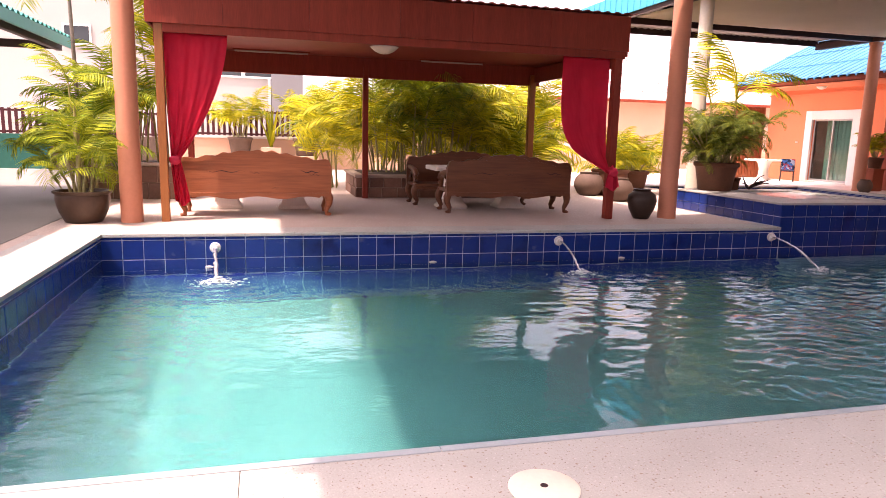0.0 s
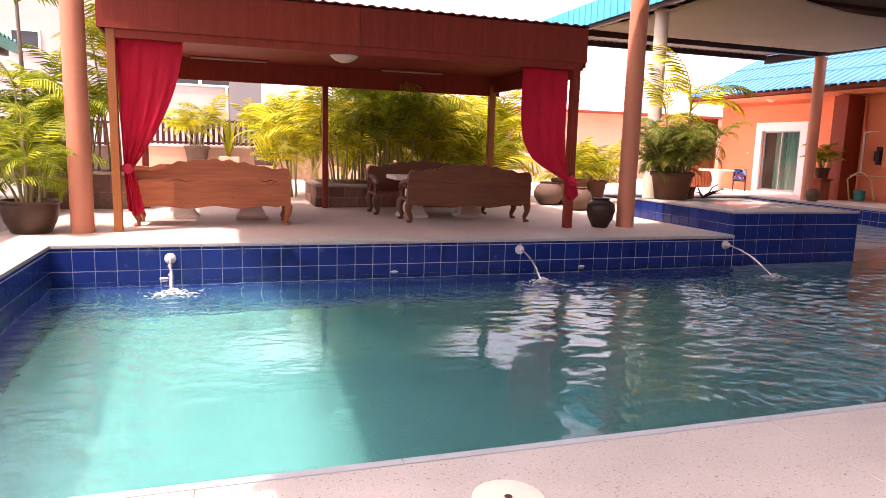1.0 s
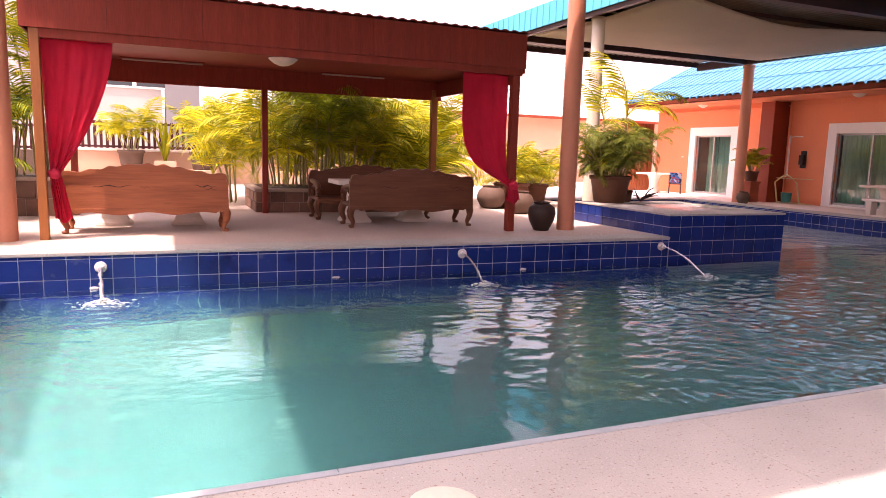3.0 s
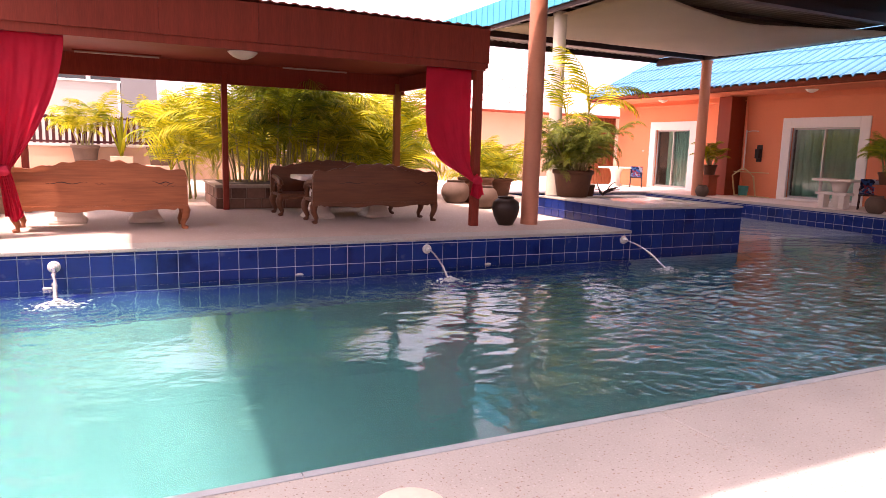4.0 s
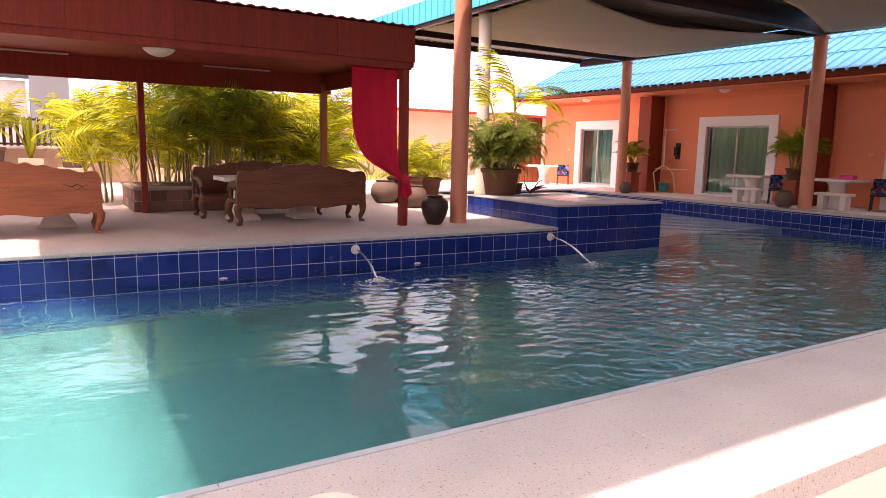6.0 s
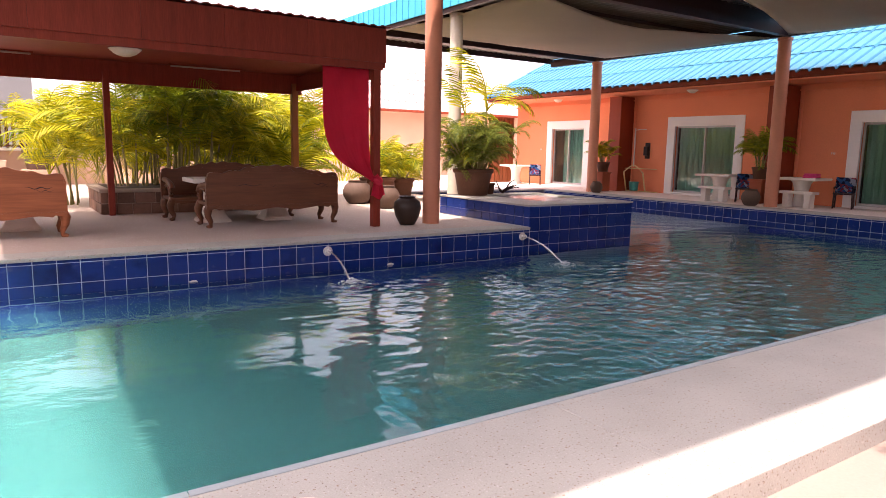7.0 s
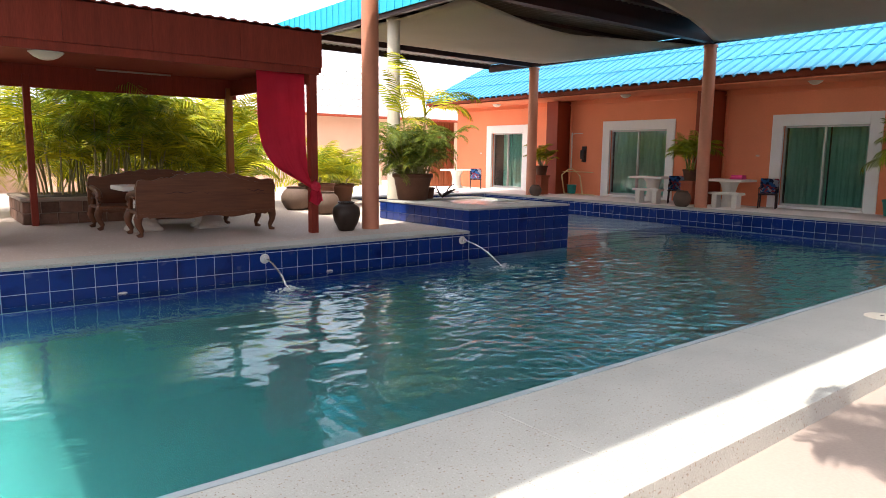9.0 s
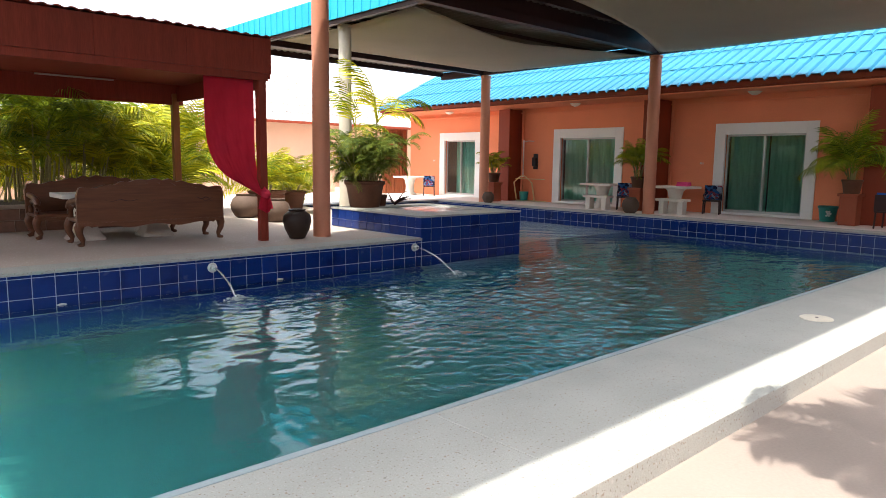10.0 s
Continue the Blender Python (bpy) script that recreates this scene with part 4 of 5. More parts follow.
def pot(x, y, z, r, h, material, label, shape="bowl", category="pot", group="plant pots"):
    prof = {"bowl": [(0.62, 0), (0.66, 0.02), (0.86, 0.35), (0.97, 0.72), (0.95, 0.88), (1.04, 0.93), (1.05, 1.0), (0.93, 1.0), (0.90, 0.90)],
            "jar": [(0.50, 0), (0.56, 0.03), (0.86, 0.32), (1.0, 0.60), (0.93, 0.80), (0.66, 0.91), (0.55, 0.94), (0.62, 1.0), (0.50, 1.0), (0.46, 0.93)],
            "tub": [(0.74, 0), (0.77, 0.03), (0.88, 0.5), (0.96, 0.82), (1.05, 0.86), (1.06, 0.97), (1.0, 1.0), (0.90, 1.0), (0.88, 0.90)],
            "ball": [(0.55, 0), (0.75, 0.10), (0.98, 0.38), (1.0, 0.55), (0.85, 0.80), (0.62, 0.93), (0.66, 1.0), (0.55, 1.0), (0.52, 0.92)]}[shape]
    t = thing("pot" if shape != "jar" else "jar", (x, y, z), label, category, group=group)
    smooth(part("body", lathe([(a * r, b * h) for a, b in prof], 36), material, t), 50)
    top = prof[-1]
    part("soil", lathe([(top[0] * r * 0.99, top[1] * h - 0.03), (top[0] * r * 0.985, top[1] * h + 0.002)], 24), M_SOIL, t)
    return t


# stone planter behind the pavilion
def planter(name, x0, y0, x1, y1, h, label, seed):
    rng = random.Random(seed)
    t = thing(name, (0, 0, 0), label, "planter", group="stone planters")
    part("core", boxes(((x0 + 0.03, y0 + 0.03, 0), (x1 - 0.03, y1 - 0.03, h - 0.05))), M_MORTAR, t)
    part("soil", boxes(((x0 + 0.15, y0 + 0.15, h - 0.05), (x1 - 0.15, y1 - 0.15, h - 0.01))), M_SOIL, t)
    for a, b in (((x0 - 0.02, y0 - 0.02, h - 0.05), (x1 + 0.02, y0 + 0.15, h)), ((x0 - 0.02, y1 - 0.15, h - 0.05), (x1 + 0.02, y1 + 0.02, h)),
                 ((x0 - 0.02, y0 + 0.15, h - 0.05), (x0 + 0.15, y1 - 0.15, h)), ((x1 - 0.15, y0 + 0.15, h - 0.05), (x1 + 0.02, y1 - 0.15, h))):
        part("cap", boxes((a, b), bevel=0.008), M_MORTAR, t)
    for row in range(2):
        x = x0 + 0.01
        while x < x1 - 0.1:
            w = min(rng.uniform(0.2, 0.36), x1 - x - 0.01)
            z0 = 0.005 + row * (h - 0.06) / 2
            part("stone", boxes(((x, y0 + 0.008 * rng.random(), z0), (x + w - 0.012, y0 + 0.031, z0 + (h - 0.06) / 2 - 0.012)), bevel=0.005), M_STONEWALL, t)
            x += w
        y = y0 + 0.04
        while y < y1 - 0.1:
            w = min(rng.uniform(0.2, 0.36), y1 - y - 0.01)
            z0 = 0.005 + row * (h - 0.06) / 2
            part("stone", boxes(((x0 + 0.008 * rng.random(), y, z0), (x0 + 0.031, y + w - 0.012, z0 + (h - 0.06) / 2 - 0.012)), bevel=0.005), M_STONEWALL, t)
            y += w


planter("stone_planter", 3.44, 4.50, 6.30, 6.3, 0.44, "low planter faced with brown stone behind the pavilion", 3)
planter("stone_planter", -1.20, 4.15, 0.42, 5.2, 0.62, "low planter faced with brown stone beside a round column", 4)

palm(4.85, 5.65, 0.43, "dense clump of tall green areca palm in a planter", "green", 1.80, 19, 5, 1.25, 0.60, 11, 0.07)
palm(4.15, 5.75, 0.43, "green areca palm with many thin canes", "gold", 1.45, 9, 5, 1.2, 0.35, 12, 0.08)
palm(5.6, 5.8, 0.43, "yellow-green areca palm with arching leaves", "gold", 1.55, 11, 5, 1.25, 0.4, 13, 0.08)
palm(3.35, 6.9, 0, "sunlit yellow-green areca palm", "gold", 1.3, 9, 5, 1.4, 0.40, 14, 0.16)
palm(6.8, 6.4, 0, "sunlit yellow-green areca palm", "gold", 1.6, 11, 6, 1.5, 0.45, 15, 0.14)
palm(7.9, 7.2, 0, "sunlit yellow-green areca palm", "gold", 1.8, 10, 6, 1.5, 0.5, 16, 0.14)
palm(7.35, 5.75, 0, "sunlit yellow-green areca palm with drooping leaves", "gold", 0.9, 7, 6, 1.3, 0.35, 18, 0.14)
palm(6.2, 8.0, 0, "sunlit yellow-green areca palm", "gold", 1.7, 9, 5, 1.5, 0.5, 17, 0.14)
palm(4.4, 8.2, 0, "sunlit yellow-green areca palm", "gold", 1.7, 9, 5, 1.5, 0.5, 25, 0.14)
palm(7.6, 9.6, 0, "sunlit yellow-green areca palm", "gold", 1.9, 9, 5, 1.5, 0.5, 26, 0.14)
palm(-0.6, 4.7, 0.6, "tall green areca palm in a stone planter", "green", 1.9, 12, 5, 1.1, 0.40, 19, 0.08)
palm(0.1, 4.8, 0.6, "yellow-green areca palm in a stone planter", "gold", 2.7, 9, 5, 1.1, 0.28, 20, 0.08)
palm(-1.0, 3.6, 0.0, "green areca palm beside a stone planter", "green", 1.5, 9, 5, 1.0, 0.28, 21, 0.10)
palm(-1.25, 4.6, 0.0, "tall slender palm with a thin pale trunk", "green", 3.4, 1, 12, 1.6, 0.02, 22, 0.02, trunk=0.035)
# out of view, added and placed for its leaf shadow on coping and paving
palm(4.64, -8.0, -0.115, "unseen slender palm that casts a leaf shadow on the near paving", "broad", 3.0, 1, 15, 0.95, 0.02, 27, 0.01, trunk=0.05)
pot(-0.43, 1.15, 0, 0.33, 0.40, M_BOWL, "wide brown clay bowl planted with a palm", "bowl")
palm(-0.43, 1.15, 0.36, "young green palm in a wide clay bowl", "green", 0.50, 7, 4, 0.70, 0.14, 23, 0.12)
palm(-0.43, 1.2, 0.36, "slender upright palm canes rising from the clay bowl", "green", 1.45, 4, 4, 0.85, 0.10, 24, 0.10)
# pots on the garden wall
for x, s, gx in ((1.02, 31, "gold"), (3.0, 32, "gold"), (5.6, 33, "gold")):
    pot(x, 13.9, 0.45, 0.36, 0.55, M_GREYPOT, "weathered grey pot on a low plinth by the wall", "tub")
    slab("plinth", (x - 0.4, 13.5, 0.0), (x + 0.4, 14.3, 0.45), M_PALEPINK, "pink rendered plinth under a pot", "plinth", bevel=0.01, kind="")
    palm(x, 13.9, 0.95, "yellow-green palm in a weathered grey pot", gx, 0.9, 7, 5, 1.1, 0.2, s, 0.15)


def spiky(x, y, z, n, length, label):
    t = thing("sword_plant", (x, y, z), label, "plant")
    rng = random.Random(5)
    for i in range(n):
        a, tilt = rng.uniform(0, 6.283), rng.uniform(0.05, 0.55)
        bm = bmesh.new()
        d = Vector((math.cos(a) * tilt, math.sin(a) * tilt, 1)).normalized()
        s = Vector((-math.sin(a), math.cos(a), 0))
        rows = []
        for k in range(5):
            u = k / 4
            w = 0.045 * (1 - u ** 2) + 0.004
            c = d * length * u + Vector((math.cos(a), math.sin(a), -0.3)) * 0.15 * u * u
            rows.append((bm.verts.new(c - s * w), bm.verts.new(c + Vector((0, 0, -0.012))), bm.verts.new(c + s * w)))
        for p, q in zip(rows, rows[1:]):
            bm.faces.new((p[0], p[1], q[1], q[0]))
            bm.faces.new((p[1], p[2], q[2], q[1]))
        part("leaf", bm, M_LEAFGOLD, t)


slab("plinth", (1.65, 13.5, 0.0), (2.25, 14.3, 0.70), M_PALEPINK, "pink rendered plinth under a sword plant", "plinth", bevel=0.01, kind="")
spiky(1.95, 13.9, 0.70, 16, 1.30, "yellow-green sword-leaved plant on a plinth")

# dark jar and pots on the deck
pot(7.49, 1.16, 0, 0.225, 0.46, M_DARKJAR, "dark glazed jar on the deck beside a column", "jar", "jar")
pot(8.62, 3.95, 0, 0.30, 0.46, M_GREYPOT, "weathered grey-brown round pot on the deck", "ball")
pot(9.15, 5.3, 0, 0.40, 0.56, M_CLAYPOT, "wide dark clay bowl with a yellow palm", "bowl")
pot(10.05, 5.9, 0, 0.36, 0.52, M_CLAYPOT, "brown clay pot with a yellow palm", "tub")
pot(8.6, 5.2, 0, 0.32, 0.50, M_GREYPOT, "weathered grey pot behind the pavilion", "ball")
palm(9.15, 5.35, 0.5, "sunlit golden palm in a clay bowl", "gold", 0.35, 7, 5, 0.95, 0.2, 41, 0.15)
palm(10.05, 5.9, 0.48, "sunlit golden palm in a clay pot", "gold", 0.35, 7, 5, 0.95, 0.2, 42, 0.15)
palm(10.9, 7.6, 0, "sunlit golden palm on the terrace", "gold", 0.6, 9, 5, 1.0, 0.3, 43, 0.15)

# ---- raised spa block ----
slab("spa_block", (BX0 + 0.014, 0.014, -2.79), (BX1 - 0.014, BY1, BZ - 0.03), M_GROUT, "raised spa block faced with blue tiles", "spa")
spa = bpy.data.objects["spa_block"]
part("rim", boxes(((BX0 - 0.01, -0.012, BZ - 0.03), (BX1 + 0.01, 0.55, BZ)), ((BX0 - 0.01, 0.55, BZ - 0.03), (BX0 + 0.75, BY1 + 0.02, BZ)), ((BX1 - 0.35, 0.55, BZ - 0.03), (BX1 + 0.01, BY1 + 0.02, BZ)), ((BX0 + 0.75, 2.2, BZ - 0.03), (BX1 - 0.35, BY1 + 0.02, BZ)), bevel=0.006), M_COPING, spa, "pale terrazzo rim")
part("spa_water", boxes(((BX0 + 0.751, 0.551, BZ - 0.029), (BX1 - 0.351, 2.199, BZ - 0.022))), M_SPAWATER, spa, "still spa water with its pale reflection put into the colour")
pot(9.62, 2.30, BZ, 0.37, 0.50, M_CLAYPOT, "large brown clay pot standing on the spa rim", "tub")
palm(9.62, 2.30, BZ + 0.46, "dense dark-green palm in a clay pot on the spa", "dark", 0.80, 30, 8, 0.56, 0.28, 51, 0.22)
palm(9.85, 2.30, BZ + 0.46, "tall golden palm rising from the spa pot", "gold", 1.18, 1, 6, 1.5, 0.05, 52, 0.06)
palm(9.55, 2.40, BZ + 0.46, "golden palm shoot in the spa pot", "gold", 1.0, 1, 5, 1.1, 0.05, 53, 0.12)
palm(9.62, 2.28, BZ + 0.46, "low drooping dark-green palm leaves over the pot rim", "dark", 0.25, 12, 5, 0.5, 0.24, 54, 0.22)
palm(9.45, 2.45, BZ + 0.46, "yellowing low palm leaves at the edge of the spa pot", "gold", 0.45, 5, 5, 0.65, 0.15, 55, 0.3)
pot(10.1, 2.45, BZ, 0.14, 0.22, M_CLAYPOT, "small brown clay pot on the spa rim", "tub")


def driftwood(x, y, z):
    t = thing("driftwood", (x, y, z), "small twisted dark driftwood ornament on the spa rim", "ornament")
    rng = random.Random(9)
    for i in range(6):
        p = [(0, 0, 0.02)]
        d = Vector((rng.uniform(-1, 1), rng.uniform(-1, 1), rng.uniform(0.2, 1.2))).normalized()
        q = Vector(p[0])
        for k in range(4):
            d = (d + Vector((rng.uniform(-.5, .5), rng.uniform(-.5, .5), rng.uniform(-.3, .4)))).normalized()
            q = q + d * 0.10
            p.append((q.x, q.y, max(0.012, q.z)))
        smooth(part("branch", tube(p, [0.02, 0.018, 0.015, 0.011, 0.006], 7), M_DARKWOOD, t), 80)


driftwood(10.45, 2.42, BZ)

# ---- fittings along the pool ----
def nozzle(x, z, land, thick, label):
    t = thing("water_spout", (x, 0, z), label, "spout", group="pool spouts")
    turn = pose(0, -0.012, 0, 90, 0, 0)
    smooth(part("flange", lathe([(0.062, 0.0), (0.064, 0.014), (0.052, 0.026)], 24, m=turn), M_PVC, t))
    smooth(part("pipe", lathe([(0.036, 0.026), (0.036, 0.075), (0.028, 0.08)], 20, m=turn), M_PVC, t))
    rng = random.Random(int(x * 10))
    lx, ly = land[0] - x, land[1]
    drop = W - z
    pts, rad = [], []
    for i in range(25):
        u = i / 24
        pts.append((lx * u + rng.uniform(-.006, .006), -0.09 + (ly + 0.09) * u, drop * u ** 2 + rng.uniform(-.006, .006)))
        rad.append(thick + rng.uniform(-0.4, 0.5) * thick + 0.006 * u)
    smooth(part("jet", tube(pts, rad, 8), M_JET, t, "falling stream of clear water"), 180)
    foam = bmesh.new()
    for i in range(int(9000 * thick) + 60):
        a, d = rng.uniform(0, 6.283), abs(rng.gauss(0, 0.12))
        s = rng.uniform(0.003, 0.013) * (1.3 - min(1, d / 0.4))
        m = Matrix.Translation((lx + d * math.cos(a) * 1.4, ly + d * math.sin(a), drop + 0.004 + max(0, 0.07 - d * 0.6) * rng.random())) @ Matrix.Diagonal((s * rng.uniform(1, 2.6), s, s * 0.4, 1))
        bmesh.ops.create_icosphere(foam, subdivisions=1, radius=1.0, matrix=m)
    tagged(smooth(part("splash", foam, M_FOAM, t, "white splash on the water"), 180), kind="stuff")


M_JET = mat("clear_water_stream", (0.85, 0.90, 0.92), 0.08, grain=(60, 0.05), stain=(8, 0.05), bump=0.3)
M_JET.node_tree.nodes["Principled BSDF"].inputs["Transmission Weight"].default_value = 0.75
nozzle(1.23, -0.165, (1.30, -0.86), 0.017, "white plastic pool spout pouring water into the pool")
nozzle(5.58, -0.145, (5.47, -0.95), 0.009, "white plastic pool spout pouring water into the pool")
nozzle(8.93, -0.135, (8.72, -1.20), 0.010, "white plastic pool spout pouring water into the pool")
# pale discs, placed and flattened to fit the camera's view of the waterline
for x in (1.156, 3.86, 6.53):
    t = thing("pool_inlet", (x, -0.012, -0.398), "small flattened pale disc on the tiles at the waterline", "inlet", group="pool inlets")
    smooth(part("flange", lathe([(0.05, 0.0), (0.05, 0.010), (0.03, 0.018)], 18, m=Matrix.Diagonal((1, 1, 0.35, 1)) @ pose(0, 0, 0, 90, 0, 0)), M_PVC, t))
for x, y in ((2.75, -6.20), (7.93, -6.32)):
    t = thing("drain_lid", (x, y, 0.0), "round cream plastic lid set in the pool coping", "lid", group="coping lids")
    smooth(part("disc", lathe([(0.125, 0.0), (0.125, 0.006), (0.118, 0.009), (0.02, 0.010)], 36), M_CAP, t), 30)
    # shade inside the finger hole, drawn as a dark disc on the lid
    part("finger_hole", lathe([(0.014, 0.0095), (0.014, 0.0115)], 14), M_DARKWOOD, t)

# ---- villa terrace things ----
def garden_table(x, y, yaw, label):
    t = thing("garden_table", pose(x, y, 0, 0, 0, yaw), label, "table", group="villa terrace tables")
    part("tabletop", boxes(((-0.40, -0.51, 0.64), (0.40, 0.51, 0.70)), bevel=0.015), M_STONE, t)
    smooth(part("pedestal", lathe([(0.24, 0), (0.24, 0.05), (0.17, 0.12), (0.15, 0.35), (0.20, 0.56), (0.26, 0.639)], 20), M_STONE, t), 50)


def garden_bench(x, y, yaw):
    t = thing("garden_bench", pose(x, y, 0, 0, 0, yaw), "small white cast-stone bench beside a terrace table", "bench", group="villa terrace benches")
    part("seat", boxes(((-0.16, -0.40, 0.33), (0.16, 0.40, 0.39)), bevel=0.012), M_STONE, t)
    for s in (-0.26, 0.26):
        part("leg", boxes(((-0.11, s - 0.07, 0.0), (0.11, s + 0.07, 0.329)), bevel=0.012), M_STONE, t)


def cloth_chair(x, y, yaw, material, label):
    t = thing("garden_chair", pose(x, y, 0, 0, 0, yaw) @ Matrix.Diagonal((0.9, 0.9, 0.85, 1)), label, "chair", group="villa terrace chairs")
    for sx in (-0.22, 0.22):
        for sy in (-0.2, 0.2):
            smooth(part("leg", tube([(sx, sy, 0), (sx * 0.94, sy * 0.95, 0.40)], 0.02, 8), M_DARKWOOD, t))
        smooth(part("armrest", tube([(sx, 0.22, 0.62), (sx, 0.0, 0.60), (sx, -0.2, 0.58), (sx, -0.2, 0.40)], 0.018, 8), M_DARKWOOD, t))
    part("seat", boxes(((-0.24, -0.22, 0.39), (0.24, 0.22, 0.43)), bevel=0.01), M_DARKWOOD, t)
    part("backrest", boxes(((-0.24, 0.20, 0.431), (0.24, 0.235, 0.82)), bevel=0.012), M_DARKWOOD, t)
    bm = bmesh.new()
    n = 14
    g = []
    for j in range(n + 1):
        v = j / n
        row = []
        for i in range(n + 1):
            u = i / n - 0.5
            if v < 0.45:
                p = (0.46 * u, -0.21 + 0.36 * v / 0.45, 0.445 + 0.01 * math.sin(9 * u + 8 * v))
            else:
                w = (v - 0.45) / 0.55
                p = (0.46 * u, 0.175 + 0.01 * math.sin(11 * u), 0.445 + 0.42 * w)
            row.append(bm.verts.new(p))
        g.append(row)
    for r, s in zip(g, g[1:]):
        for i in range(n):
            bm.faces.new((r[i], r[i + 1], s[i + 1], s[i]))
    bmesh.ops.solidify(bm, geom=bm.faces[:], thickness=0.02)
    smooth(part("cushion_cloth", bm, material, t, "blue patterned cloth"), 60)


garden_table(18.30, 2.87, 0, "white cast-stone table on the villa terrace")
garden_bench(17.70, 2.60, 0)
garden_table(18.35, 0.66, 0, "white cast-stone table with a pink towel on the terrace")
garden_bench(17.85, 0.45, 0)
garden_table(18.2, 11.35, 0, "white cast-stone table by the far villa door")
cloth_chair(18.25, 2.10, -60, M_BLUECLOTH, "dark wooden chair draped with blue patterned cloth")
cloth_chair(18.8, -0.12, -70, M_BLUECLOTH, "dark wooden chair draped with blue patterned cloth")
cloth_chair(18.5, 10.6, -40, M_BLUECLOTH, "dark wooden chair with blue patterned cloth by a villa")
cloth_chair(17.95, -4.27, 80, M_BRIGHTBLUE, "dark wooden chair with bright blue cloth at the terrace edge")
tw = thing("towel", (18.35, 0.45, 0.70), "folded pink towel on a stone table", "towel")
for k in range(3):
    part("fold", boxes(((-0.12 + 0.01 * k, -0.16, 0.002 + k * 0.036), (0.12 - 0.008 * k, 0.16 - 0.012 * k, 0.036 + k * 0.036)), bevel=0.014), M_PINKCLOTH, tw)


def pedestal_palm(x, y, h, kind, size, seed, label):
    p = thing("pedestal", (x, y, 0), "dark red rendered square pedestal under a plant pot", "pedestal", group="plant pedestals")
    part("shaft", boxes(((-0.17, -0.17, 0.0), (0.17, 0.17, h - 0.06)), bevel=0.008), M_PEDESTAL, p)
    part("cap", boxes(((-0.21, -0.21, h - 0.06), (0.21, 0.21, h)), bevel=0.01), M_PEDESTAL, p)
    pot(x, y, h, 0.20, 0.30, M_CLAYPOT, "brown clay pot on a dark red pedestal", "tub")
    palm(x, y, h + 0.26, label, kind, 0.45, 8, 5, size, 0.1, seed, 0.14)


pedestal_palm(18.05, 6.88, 0.62, "gold", 0.55, 61, "small yellow-green palm in a clay pot")
pedestal_palm(18.35, 1.77, 0.62, "green", 0.80, 62, "green palm in a pot on a pedestal")
pedestal_palm(18.30, -3.44, 0.68, "green", 1.05, 63, "large drooping green palm in a pot")
pot(17.28, 6.38, 0, 0.19, 0.34, M_GREYPOT, "round weathered pot at the foot of a column", "ball")
pot(17.30, 1.32, 0, 0.22, 0.40, M_GREYPOT, "round weathered pot at the foot of a column", "ball")
pot(18.95, -2.80, 0, 0.20, 0.36, M_TEALPLASTIC, "teal pot with a white flower motif by the door", "tub")

flower = bmesh.new()
for k in range(6):
    a = k * math.pi / 3
    r = 0.05 if k else 0.0
    bmesh.ops.create_icosphere(flower, subdivisions=1, radius=1.0, matrix=pose(-0.178, -0.062, 0.19, 0, 0, 19.2) @ Matrix.Translation((0, r * math.cos(a), r * math.sin(a))) @ Matrix.Diagonal((0.008, 0.028, 0.028, 1)))
teal_pot = [o for o in bpy.data.objects if o.get("label", "").startswith("teal pot with")][0]
part("flower_motif", flower, M_WHITE, teal_pot, "white painted flower")
rk = thing("clothes_rack", (18.75, 6.25, 0), "yellow tubular clothes rack beside a villa door", "clothes rack")
for y in (-0.38, 0.38):
    smooth(part("side_frame", tube([(0.15, y, 0.02), (0.0, y, 0.62), (0.0, y * 0.4, 0.78), (0, 0, 0.85)], 0.022, 8), M_YELLOWMETAL, rk), 60)
smooth(part("upright", tube([(0, 0, 0.8), (0, 0, 1.98)], 0.02, 8), M_PVC, rk), 60)
smooth(part("crossbar", tube([(0.05, -0.86, 0.74), (0.05, 0.38, 0.74)], 0.012, 8), M_YELLOWMETAL, rk), 60)
smooth(part("foot_bar", tube([(0.15, -0.86, 0.03), (0.15, 0.38, 0.03)], 0.016, 8), M_YELLOWMETAL, rk), 60)
smooth(part("top_hook", tube([(0, 0, 1.92), (0, -0.18, 1.95), (0, -0.42, 1.94)], 0.012, 8), M_PVC, rk), 60)
bk = thing("bucket", (18.7, 6.15, 0.05), "teal plastic bucket under the clothes rack", "bucket")
smooth(part("body", lathe([(0.12, 0), (0.125, 0.02), (0.15, 0.26), (0.16, 0.28), (0.14, 0.28)], 24), M_TEALPLASTIC, bk), 40)
pl = thing("wall_lantern", (WX, 6.14, 1.05), "small dark wall lantern on the pink villa wall", "lantern")
part("plate", boxes(((-0.03, -0.09, 0.0), (0.0, 0.09, 0.5)), bevel=0.01), M_SIGN, pl)
part("lamp_box", boxes(((-0.13, -0.07, 0.1), (-0.031, 0.07, 0.38)), bevel=0.015), M_SIGN, pl)

